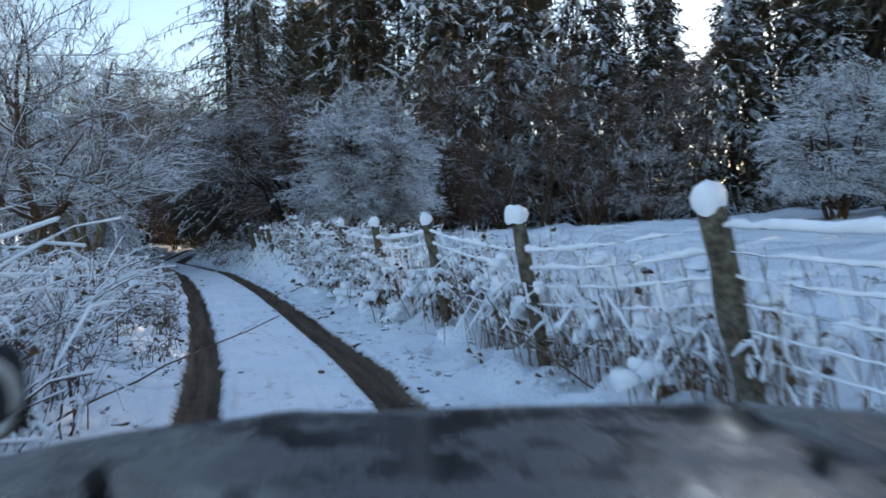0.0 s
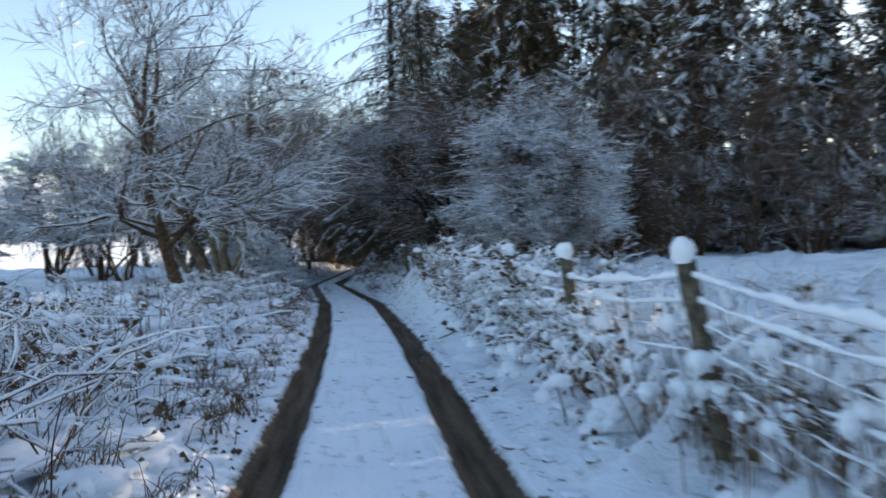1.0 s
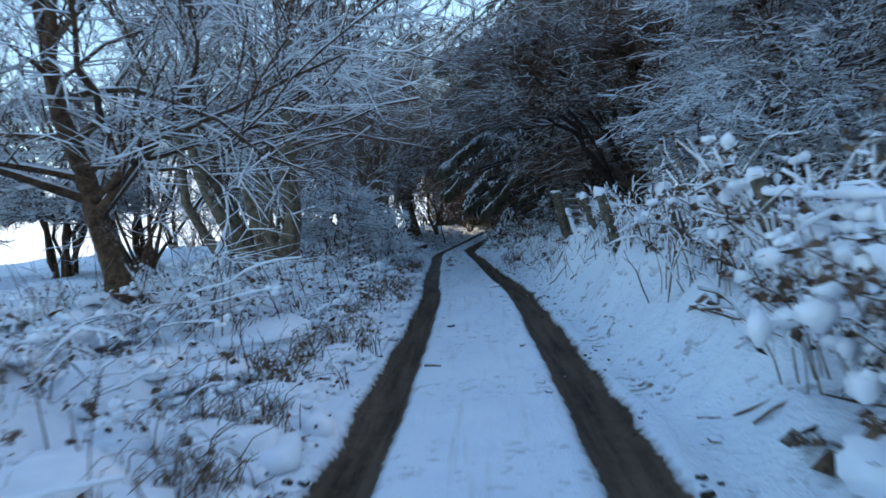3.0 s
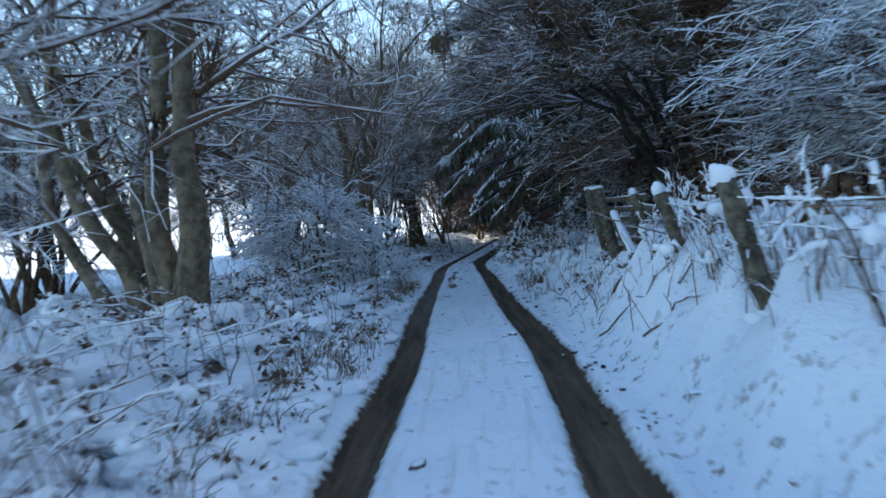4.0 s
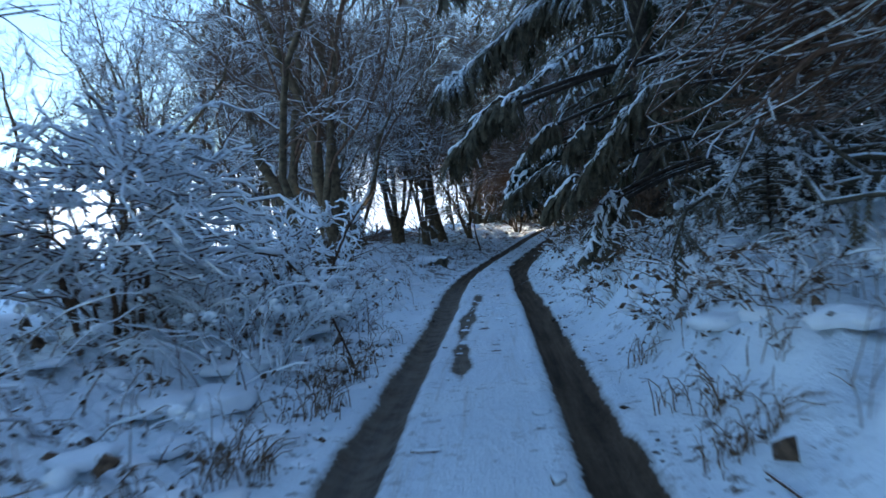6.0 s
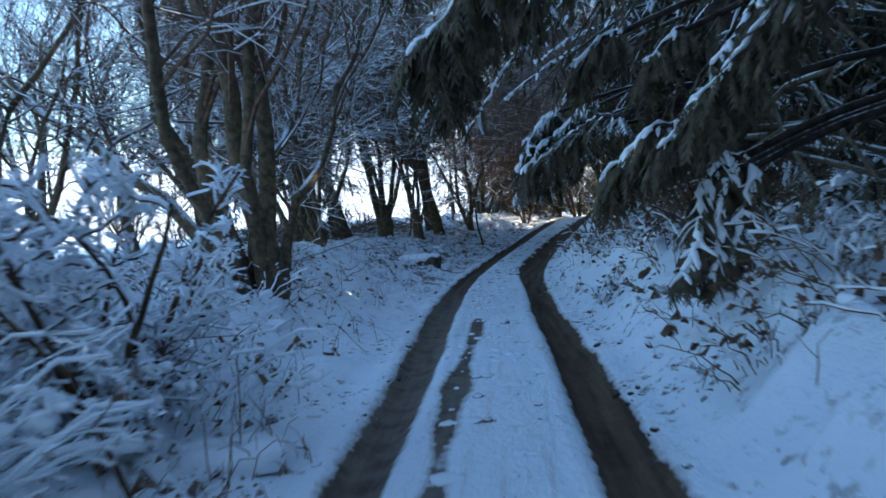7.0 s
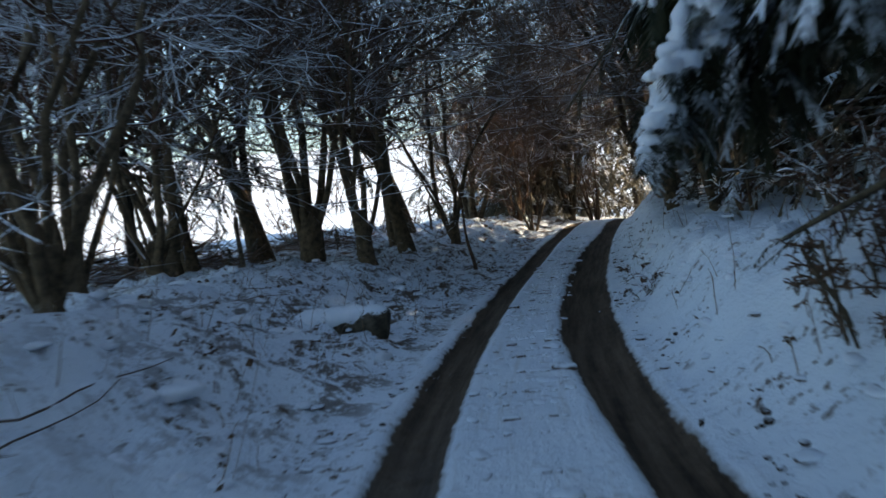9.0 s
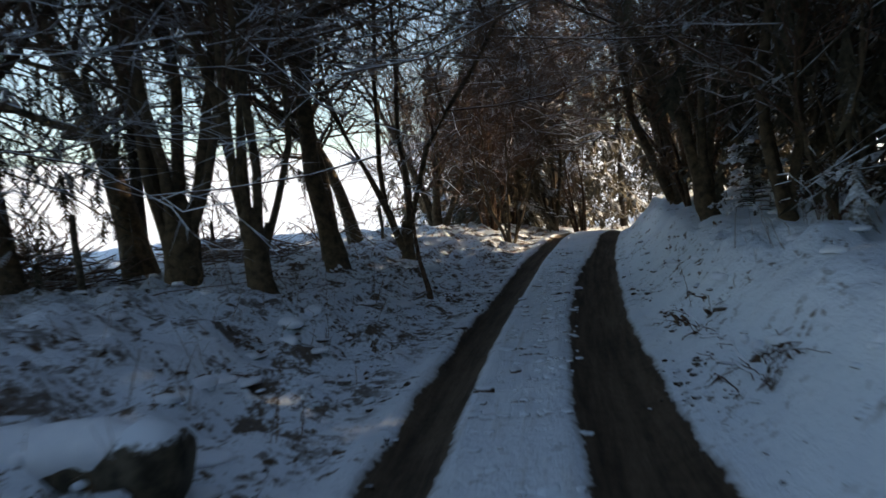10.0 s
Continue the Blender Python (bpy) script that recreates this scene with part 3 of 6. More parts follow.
def thorn_dome(name, x, y, size, low, seed, label, tips=380, mat=None, bark=None, group="", category="shrub", load=0.3, twigs=6, fine=5, head=2.6, margin=1.6, shift=(0, 0), stems=9, stout=1.0, ragged=0.16, arch=0.16, spray=0.12):
    """A rounded thorn bush: stems fanning from one foot, arching branches that end in an uneven dome, and twigs along them.
    size: half widths along x and y and the height over the ground; low: the height where the skirt of the dome ends."""
    rng = np.random.default_rng(seed)
    z = gz(x, y)
    root = empty(name, (x, y, z), label, category, group)
    rx, ry, hh = size
    mid = np.array([x + shift[0], y + shift[1], z + low + 0.30 * (hh - low)])
    rz_up, rz_dn = z + hh - mid[2], mid[2] - z - low
    ps, rs = [], []
    for i in range(stems):
        a = 6.28 * (i + rng.uniform(-0.3, 0.3)) / stems
        out = rng.uniform(0.25, 0.62)
        end = mid + np.array([rx * out * math.cos(a), ry * out * math.sin(a), rz_up * rng.uniform(0.15, 0.6)])
        foot = np.array([x + 0.22 * math.cos(a), y + 0.22 * math.sin(a), z - 0.15])
        t = np.linspace(0, 1, 9)[:, None]
        ctrl = foot * 0.55 + end * 0.45 + np.array([0, 0, 0.18 * hh])
        q = foot * (1 - t) ** 2 + ctrl * 2 * t * (1 - t) + end * t ** 2
        q[1:] += rng.normal(0, 0.012 * hh, (8, 3))
        ps.append(q), rs.append(np.linspace(0.014 * hh, 0.005 * hh, 9) * rng.uniform(0.7, 1.15))
    p0, r0 = np.array(ps), np.array(rs)
    ok = clear_of_lane(p0, margin, head)
    p0, r0 = p0[ok], r0[ok]
    # the ends of the branches, spread over the dome
    a = rng.uniform(0, 6.28, tips)
    e = np.arcsin(rng.uniform(-0.75, 1.0, tips))
    lump = 1 + ragged * (np.sin(3 * a + 5 * e + seed) * np.cos(2 * a - 4 * e + 1.7 * seed) + 0.5 * np.sin(7 * a + 3 * seed) * np.cos(6 * e)) + rng.normal(0, 0.035, tips)
    u = lump * rng.uniform(0.55, 1.0, tips) ** 0.45
    tip = mid + np.stack([rx * u * np.cos(a) * np.cos(e), ry * u * np.sin(a) * np.cos(e), np.where(e > 0, rz_up, rz_dn) * u * np.sin(e)], 1)
    tip[:, 2] = np.maximum(tip[:, 2], ground(tip[:, 0], tip[:, 1]) + 0.25)
    # each leaves the stem that lies nearest to it
    near = p0[:, 3:].reshape(-1, 3)
    rad = r0[:, 3:].ravel()
    cost = np.linalg.norm((tip[:, None] - near[None]) * np.array([1, 1, 1.9]), axis=-1) + rng.uniform(0, 0.35 * max(rx, hh) * 0.6, (tips, len(near))) + 0.5 * np.maximum(0, near[None, :, 2] - tip[:, None, 2])
    b = cost.argmin(1)
    base = near[b]
    t = np.linspace(0, 1, 8)[None, :, None]
    span = np.linalg.norm(tip - base, axis=1)
    ctrl = base * 0.4 + tip * 0.6 + np.array([0, 0, 1.0]) * (arch * span * rng.uniform(0.4, 1.3, tips))[:, None]
    p1 = base[:, None] * (1 - t) ** 2 + ctrl[:, None] * 2 * t * (1 - t) + tip[:, None] * t ** 2
    p1[:, 1:] += rng.normal(0, 1, (tips, 7, 3)) * (0.034 * span)[:, None, None]
    r1 = np.minimum(rad[b] * 0.6, 0.03)[:, None] * np.linspace(1, 0.3, 8)[None]
    p1, r1 = keep(p1, r1, margin, head)
    p2, r2 = keep(*grow(rng, p1, r1, twigs, (0.30, 1.0), spray * max(rx, hh * 0.8), 50, 0.05, -0.06, 0.22, 5, 0.6, 0.35, 0.45), margin, head)
    p3, r3 = keep(*grow(rng, p2, np.maximum(r2, 0.007), fine, (0.1, 1.0), 0.34 * spray * max(rx, hh * 0.8), 48, 0.0, -0.05, 0.25, 2, 0.8, 0.5, 0.3), margin, head)
    # the sprays lie flat, one above another
    for q in (p2, p3):
        q[:, :, 2] = q[:, :1, 2] + 0.55 * (q[:, :, 2] - q[:, :1, 2])
    for i in range(len(p0)):
        part("stem", Geo().add(*tubes(p0[i:i + 1], r0[i:i + 1], 7)).mesh("stem", bark or M_BARK), root)
    g = Geo().add(*tubes(p1, np.maximum(r1, 0.008 * stout), 4)).add(*tubes(p2, np.maximum(r2, 0.0062 * stout), 3)).add(*spikes(p3, np.maximum(r3, 0.0052 * stout)))
    tagged(part("crown", g.mesh("crown", mat or M_TWIG, False), root, "dome of fine frosted twigs"), kind="stuff")
    if load:
        g = Geo()
        for q, qr, share in ((p1[:, 2:], r1[:, 2:], load), (p2, r2, load * 0.8)):
            ok = rng.random(len(q)) < share
            w = np.maximum(qr[ok] * 0.75, 0.0075 * stout) * rng.uniform(0.6, 1.35, qr[ok].shape)
            g.add(*tubes(q[ok] + (w * 0.95)[..., None] * np.array([0, 0, 1.0]), w, 4, 0.85))
        tagged(part("snow_load", g.mesh("snow_load", M_SNOW), root, "lines of snow lying along the branches"), kind="stuff")
    return root


def bough_snow(rng, p, g, fat=1.0, share=0.8):
    """Snow lying in flat clumps and fingers on the outer part of the bough p."""
    n = 13
    u = np.linspace(rng.uniform(2.9, 4.2), 4.98, n)
    k0 = np.minimum(u.astype(int), 4)
    q = p[k0] * (1 - (u - k0)[:, None]) + p[k0 + 1] * (u - k0)[:, None]
    ahead = unit(p[5] - p[3])
    side = unit(np.cross(ahead, np.array([0, 0, 1.0])))
    q = q + rng.normal(0, 0.022, (n, 3)) * np.array([1, 1, 0.6])
    g.add(*tubes((q + np.array([0, 0, 0.015]))[None], (fat * rng.uniform(0.004, 0.052, n) * np.sin(np.linspace(0.35, 2.7, n)) ** 0.6)[None], 5, 0.55))
    for j in range(n):
        for sg in (-1, 1):
            if rng.random() < share:
                L = fat * (0.05 + rng.gamma(2.0, 0.035)) * math.sin(0.6 + 2.0 * j / n)
                w = np.linspace(0, 1, 3)[:, None]
                tip = q[j] + side * sg * L * rng.uniform(0.5, 1.1) + ahead * L * rng.uniform(0.1, 0.9) - np.array([0, 0, L * rng.uniform(0.2, 1.0)])
                f = q[j] * (1 - w) + tip * w + np.array([0, 0, 0.16 * L + 0.02]) * (w * (2 - w)) + rng.normal(0, 0.012, (3, 3))
                g.add(*tubes(f[None], (fat * rng.uniform(0.025, 0.055) * np.array([1.0, 1.15, 0.7]))[None], 5, 0.55))
    return g


def blob(rng, c, size, seed, n=8, m=6, under=-0.30):
    """A lump of settled snow: a squashed dome with an uneven surface."""
    a, b = np.meshgrid(np.linspace(0, 2 * np.pi, n, endpoint=False), np.linspace(under * np.pi, 0.5 * np.pi, m))
    cb = np.maximum(np.cos(b), 0) ** 0.6
    q = np.stack([np.cos(a) * cb, np.sin(a) * cb, np.sin(b)], -1)
    w = 1 + 0.26 * np.sin(3.1 * q[..., 0] + seed) * np.cos(2.7 * q[..., 1] - seed * 1.7) + rng.uniform(-0.07, 0.07, a.shape)
    v = q * w[..., None] * np.array(size) + np.array(c)
    i = np.arange(m - 1)[:, None] * n + np.arange(n)[None]
    j = np.arange(m - 1)[:, None] * n + (np.arange(n)[None] + 1) % n
    return v.reshape(-1, 3), np.stack([i, j, j + n, i + n], -1).reshape(-1, 4)


def laden_bough(tree, a, b, fan, seed, heavy=1.0, hang=0.35):
    """A long bough of a spruce from its trunk through a to its tip b: drooping side sprays, white with snow from a to b."""
    rng = np.random.default_rng(seed)
    a, b = np.array(a, float), np.array(b, float)
    foot = np.array([tree.location.x, tree.location.y, a[2] + 0.12 * np.hypot(*(a[:2] - np.array(tree.location[:2])))])
    t = np.linspace(0, 1, 8)[:, None]
    inner = foot * (1 - t) + a * t + np.array([0, 0, 0.25]) * np.sin(math.pi * t)
    n = max(10, int(np.linalg.norm(b - a) / 0.045))
    t = np.linspace(0, 1, n)[:, None]
    outer = a * (1 - t) + b * t + np.array([0, 0, 0.10]) * np.sin(math.pi * t) * np.linalg.norm(b - a) + rng.normal(0, 0.012, (n, 3)) * (t > 0)
    # no bough is straight: it swings to one side and its tip turns back up a little
    sway = rng.choice([-1, 1]) * rng.uniform(0.07, 0.13)
    across = np.cross(unit(b - a), np.array([0, 0, 1.0]))
    outer = outer + np.linalg.norm(b - a) * (sway * np.sin(1.5 * math.pi * t) * across + np.array([0, 0, 0.05]) * np.sin(2 * math.pi * t))
    p = np.concatenate([inner[:-1], outer])
    bough = part("bough", Geo().add(*tubes(p[None], np.linspace(0.04, 0.008, len(p))[None], 6)).mesh("bough", M_SPRUCE_BARK), tree, "long low bough")
    ahead = unit(b - a)
    side = unit(np.cross(ahead, np.array([0, 0, 1.0])))
    lines, snow, rad = [], [], []
    for j in range(n):
        f = j / (n - 1)
        wide = fan * (0.35 + 0.65 * math.sin(0.5 + 2.3 * f))
        for sg in (-1, 1):
            L = wide * rng.uniform(0.25, 1.2)
            d = unit(side * sg * rng.uniform(0.25, 1.0) + ahead * rng.uniform(0.2, 1.0) - np.array([0, 0, rng.uniform(-0.05, 0.9)]))
            q = [outer[j]]
            for k in range(4):
                q.append(q[-1] + d * L / 4)
                d = unit(d - np.array([0, 0, 0.22]) + rng.normal(0, 0.16, 3))
            q = np.array(q)
            lines.append(q)
            if rng.random() < 0.72 * heavy:
                snow.append(q)
                rad.append(rng.uniform(0.008, 0.036) * np.array([1.1, 1.0, 1.05, 0.85, 0.35]) * (0.75 + 0.5 * fan) * max(1.0, heavy))
    lines = np.array(lines)
    g = Geo().add(*feathers(lines, 0.05, 8, 0.8))
    hp, hr = grow(rng, np.concatenate([lines, p[None, ::max(1, len(p) // 5)][:, :5]]), np.full((len(lines) + 1, 5), 0.01), 5, (0.1, 1.0), hang, 60, -0.9, -0.4, 0.12, 4, 1.0, 0.4, 0.3)
    g.add(*feathers(hp, 0.042, 7, 0.6))
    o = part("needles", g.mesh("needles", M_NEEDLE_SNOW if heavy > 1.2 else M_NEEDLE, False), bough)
    o.location = (0, 0, 0)
    g = Geo().add(*tubes((outer + np.array([0, 0, 0.025]))[None], (0.032 * heavy * rng.uniform(0.12, 1.35, n) * np.clip(np.linspace(0.4, 4, n), 0, 1))[None], 6, 0.65))
    for q, r in zip(snow, rad):
        g.add(*tubes((q + np.array([0, 0, 0.014]))[None], (r * rng.uniform(0.75, 1.2, 5))[None], 5, 0.62))
    if heavy > 1.2:
        # cushions of snow on the ends of the sprays
        for q in lines:
            for k in (1, 2, 3, 4):
                if rng.random() < 0.28:
                    w = rng.uniform(0.018, 0.046)
                    g.add(*blob(rng, q[k] + np.array([0, 0, 0.3 * w]) + rng.normal(0, 0.02, 3), (w * rng.uniform(0.8, 1.3), w, w * 0.75), seed + k))
    o = part("snow_load", g.mesh("snow_load", M_SNOW), bough, "snow lying thick on the spray")
    o.location = (0, 0, 0)


def spruce(name, x, y, height, radius, seed, label, whorls=26, per=7, twigs=13, subs=4, low=0.03, group="spruces", thick=0.032, split=False, spray=0.17, needle=None, teeth=6, laden=0.0, hang=0.55):
    """A spruce: a straight trunk, drooping boughs in whorls and hanging sprays of needles."""
    rng = np.random.default_rng(seed)
    z = gz(x, y)
    root = empty(name, (x, y, z), label, "spruce", group)
    p, r = line(rng, (x, y, z - 0.2), (rng.normal() * 0.01, rng.normal() * 0.01, 1), height, 10, 0.006, 0.20 * height / 14, 0.02)
    part("trunk", Geo().add(*tubes(p, r, 8)).mesh("trunk", M_SPRUCE_BARK), root)
    ps, rs = [], []
    for w in range(whorls):
        u = low + (0.985 - low) * (w / (whorls - 1)) ** 1.1
        zb = z + height * u
        ln = radius * (1 - u) ** 0.7 + 0.25
        for j in range(per):
            a = 6.28 * (j + rng.uniform(-0.4, 0.4)) / per + w * 1.7
            k = 6
            sag = rng.uniform(0.35, 0.95) * (1 - 0.7 * u) * min(1.0, 0.25 + u * height / 2.5)
            t = np.linspace(0, 1, k)
            L = ln * rng.uniform(0.65, 1.15)
            bend = rng.normal() * 0.14 * L
            ps.append(np.stack([x + np.cos(a) * L * t - np.sin(a) * bend * t * t, y + np.sin(a) * L * t + np.cos(a) * bend * t * t,
                                zb + rng.uniform(-0.2, 0.2) + 0.06 * L * np.sin(3.1 * t) - sag * L * (t ** 1.7) + rng.normal(0, 0.018 * L, k) * np.minimum(1, 2 * t)], 1))
            low_z = ground(ps[-1][:, 0], ps[-1][:, 1]) + (0.6 if height > 3 else 0.1)
            ps[-1][:, 2] = np.maximum(ps[-1][:, 2], low_z)
            rs.append(np.linspace(0.028, 0.008, k) * max(0.5, ln / 3))
    p1, r1 = keep(np.array(ps), np.array(rs), 1.55, 2.7)
    d = lane_at(p1.reshape(-1, 3)[:, :2])[0].reshape(len(p1), -1)
    over = p1[:, :, 2] - lane_at(p1.reshape(-1, 3)[:, :2])[1].reshape(len(p1), -1)
    ok = ((d * np.sign(d[:, :1]) > -0.3) | (over > 7.5)).all(1)
    p1, r1 = p1[ok], r1[ok]

    def needles(q):
        # the boughs high over the lane carry fewer sprays
        many = twigs if not split or q[0, 0, 2] < z + 8.5 else max(4, twigs // 2)
        # close to the lane the sprays are short and hang down like a curtain
        ln, lift, curl = (hang, -0.75, -0.35) if split else (spray * radius, -0.40, -0.20)
        p2, r2 = keep(*grow(rng, q, np.full(q.shape[:2], 0.01), many, (0.06, 1.0), ln, 55, lift, curl, 0.14, 3, 1.0, 0.4, 0.3), 1.2, 2.3)
        out = [feathers(p2, thick, teeth)]
        if subs and len(p2):
            p3, r3 = keep(*grow(rng, p2, r2, subs, (0.1, 0.95), spray * 0.6 * radius, 45, -0.45, -0.16, 0.1, 3, 0.9, 0.35, 0.3), 1.2, 2.3)
            out.append(feathers(p3, thick * 0.8, max(4, teeth * 2 // 3)))
        return out

    if split:
        for i in range(len(p1)):
            b = part("bough", Geo().add(*tubes(p1[i:i + 1], r1[i:i + 1], 4)).mesh("bough", M_NEEDLE), root)
            g = Geo()
            for v, f in needles(p1[i:i + 1]):
                g.add(v, f)
            if g.n:
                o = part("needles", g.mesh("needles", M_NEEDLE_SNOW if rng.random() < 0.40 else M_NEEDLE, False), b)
                o.location = (0, 0, 0)
            if rng.random() < laden:
                o = part("snow_load", bough_snow(rng, p1[i], Geo(), min(1.0, max(0.3, radius / 4))).mesh("snow_load", M_SNOW), b, "snow lying thick on the bough")
                o.location = (0, 0, 0)
    else:
        g = Geo()
        for v, f in needles(p1):
            g.add(v, f)
        tagged(part("bough_mass", Geo().add(*tubes(p1[:, [0, 3, 5]], r1[:, [0, 3, 5]], 3)).mesh("bough_mass", M_NEEDLE), root), kind="stuff")
        tagged(part("needles", g.mesh("needles", needle or M_NEEDLE, False), root, "dark green needle sprays carrying patches of snow"), kind="stuff")
        g = Geo()
        for i in range(len(p1)):
            if rng.random() < laden:
                bough_snow(rng, p1[i], g, 1.5, 0.6)
        if g.n:
            tagged(part("snow_load", g.mesh("snow_load", M_SNOW), root, "clumps of snow on the boughs"), kind="stuff")
    return root


# the thorn hedge-trees behind the fence
HAW = "broad domed hawthorn white with frost behind the fence"
DARKHAW = "dark thorn thicket overhanging the lane, lightly snowed"
LEGGY = "leggy thorn thicket in the shade of the spruces"
thorn_dome("hawthorn", -2.8, 28.3, (3.0, 2.9, 5.9), 0.25, 11, HAW, 1300, M_TWIG_HAW, group="thorn bushes", load=0.55, stout=0.95, twigs=9, fine=6, ragged=0.2)
thorn_dome("hawthorn", -6.4, 34.6, (4.4, 3.4, 7.2), 0.25, 12, DARKHAW, 1500, M_TWIG_MIX, bark=M_SPRUCE_BARK, group="thorn bushes", load=0.4, head=3.6, shift=(-1.5, -1.0), twigs=8, fine=6, stout=0.95, ragged=0.2)
thorn_dome("hawthorn", -4.2, 32.6, (3.6, 2.8, 6.2), 0.2, 13, LEGGY, 800, M_TWIG_DARK, bark=M_SPRUCE_BARK, group="thorn bushes", load=0.2, twigs=7, fine=5)
thorn_dome("hawthorn", -0.6, 35.5, (3.2, 2.6, 5.8), 0.2, 14, LEGGY, 500, M_TWIG_DARK, group="thorn bushes", load=0.1, twigs=8, fine=5)
shrub("hawthorn", 3.0, 38.0, 5.2, 4.0, 17, LEGGY, 8, 7, 6, 4, M_TWIG_MIX, group="thorn bushes")
shrub("hawthorn", 7.5, 37.5, 5.8, 4.4, 18, LEGGY, 8, 7, 6, 4, M_TWIG_MIX, group="thorn bushes")
thorn_dome("hawthorn", 14.4, 27.5, (2.9, 2.6, 6.2), 0.2, 15, HAW, 700, M_TWIG, group="thorn bushes", load=0.5, stout=1.2)
thorn_dome("hawthorn", 18.6, 31.0, (2.8, 2.6, 6.0), 0.2, 16, HAW, 500, M_TWIG, group="thorn bushes", load=0.5, stout=1.2)
thorn_dome("hawthorn", 9.8, 35.0, (2.2, 2.0, 4.2), 0.2, 20, LEGGY, 200, M_TWIG_MIX, group="thorn bushes", load=0.15, stout=1.2)
shrub("hawthorn", -12.3, 42.6, 1.5, 1.5, 19, "low dark thicket on the bank under the spruces", 12, 7, 6, 6, M_TWIG_DARK, group="thorn bushes")

# spruces along the lane and the wood behind
NEAR = "tall dark spruce with snow on its drooping boughs beside the lane"
ROADSIDE = []
for i, (x, y, h, r) in enumerate([(-9.5, 40.6, 20, 6.3), (-12.4, 45.0, 23, 6.2), (-13.0, 49.6, 20, 5.6), (-14.2, 55.2, 20, 5.8)]):
    ROADSIDE.append(spruce("spruce", x, y, h, r, 40 + i, NEAR, 28, 7, 34, 0, low=(0.03, 0.03, 0.11, 0.24)[i], split=True, thick=0.05, teeth=8, laden=(0.20, 0.16, 0.18, 0.30)[i]))
# the white boughs that hang down to the lane
for k, (tree, a, b, fan, heavy, hang) in enumerate([
        (0, (-11.5, 39.4, 2.45), (-12.25, 38.7, 1.3), 0.16, 1.0, 0.4), (0, (-11.8, 39.5, 1.25), (-12.25, 38.7, 0.42), 0.24, 1.0, 0.2), (0, (-11.78, 39.45, 1.18), (-12.05, 38.8, 0.42), 0.2, 0.9, 0.2), (0, (-11.75, 39.4, 1.15), (-11.86, 38.9, 0.48), 0.2, 0.9, 0.2), (0, (-13.2, 39.0, 2.62), (-14.5, 39.4, 2.05), 0.18, 1.0, 0.45),
        (0, (-12.3, 39.2, 1.52), (-12.8, 39.0, 1.18), 0.16, 0.9, 0.4), (0, (-12.7, 39.5, 2.35), (-13.1, 39.4, 2.12), 0.14, 0.9, 0.45), (0, (-12.2, 39.6, 2.3), (-12.5, 39.4, 2.05), 0.12, 0.8, 0.45), (0, (-11.6, 37.9, 3.85), (-13.7, 37.8, 2.85), 0.3, 0.8, 0.5), (0, (-12.3, 36.9, 2.45), (-13.2, 36.8, 1.95), 0.2, 0.7, 0.4),
        (0, (-10.6, 38.3, 2.75), (-11.95, 38.3, 1.6), 0.26, 0.8, 0.45), (0, (-12.0, 37.6, 4.9), (-13.3, 37.3, 4.1), 0.3, 0.7, 0.5), (0, (-11.6, 38.4, 6.0), (-13.6, 38.3, 5.2), 0.34, 0.7, 0.55), (0, (-11.2, 38.6, 7.4), (-13.8, 38.6, 6.5), 0.34, 0.7, 0.55), (2, (-15.6, 46.09, 2.04), (-16.12, 46.09, 1.16), 0.21, 1.6, 0.3),
        (2, (-15.28, 46.41, 2.0), (-15.84, 46.41, 1.4), 0.28, 1.5, 0.6), (2, (-14.96, 46.17, 2.16), (-15.52, 45.85, 1.68), 0.28, 1.5, 0.6), (1, (-13.2, 41.6, 1.85), (-14.3, 41.4, 1.38), 0.2, 0.6, 0.4), (2, (-15.28, 45.85, 2.44), (-16.12, 45.77, 1.56), 0.26, 1.7, 0.28), (2, (-15.84, 45.93, 1.76), (-16.12, 45.93, 1.04), 0.21, 1.6, 0.22),
        (2, (-14.8, 45.69, 2.08), (-15.28, 45.53, 1.52), 0.26, 1.5, 0.3), (2, (-14.56, 45.85, 2.48), (-15.28, 45.61, 2.08), 0.28, 1.5, 0.3), (2, (-15.7, 45.69, 2.0), (-16.12, 45.65, 0.98), 0.16, 1.6, 0.12), (2, (-15.48, 45.69, 1.96), (-15.92, 45.65, 1.28), 0.2, 1.5, 0.12), (2, (-15.04, 46.09, 1.96), (-15.16, 45.69, 1.44), 0.2, 1.5, 0.14),
        (2, (-15.35, 50.4, 1.85), (-16.15, 48.3, 1.33), 0.08, 0.9, 0.2)]):
    laden_bough(ROADSIDE[tree], a, b, fan, 900 + k, heavy, hang)
BACK = "tall spruce at the edge of the wood, flecked with snow"
EDGE = [(-5.0, 46.5, 18, 4.6), (-0.5, 45.5, 17, 4.6), (3.8, 44.5, 16, 4.4), (8.2, 45.0, 15.5, 4.4), (12.8, 45.5, 13.5, 4.4), (17.3, 44.5, 12.0, 4.2), (22.5, 43.5, 11, 4.2), (27.5, 41, 10, 4.2)]
END = [(-10.0, 55.5, 17, 4.4), (-14.4, 62.6, 15, 4.0), (-11.5, 63, 17, 4.4), (-18.0, 70.0, 14, 4.0), (-18.8, 79, 14, 4.0), (-27.6, 76.5, 9, 3.2), (-26.0, 73.5, 6, 2.2), (-15.6, 66.2, 14, 4.0), (-13.6, 58.6, 19, 4.6), (-15.6, 72.0, 16, 4.4), (-27.5, 86, 13, 4.6), (-25.6, 92, 15, 4.6), (-23.8, 101, 16, 5.0), (-18.4, 84, 14, 4.2), (-32, 90, 13, 4.6), (-14.5, 84, 15, 4.6)]
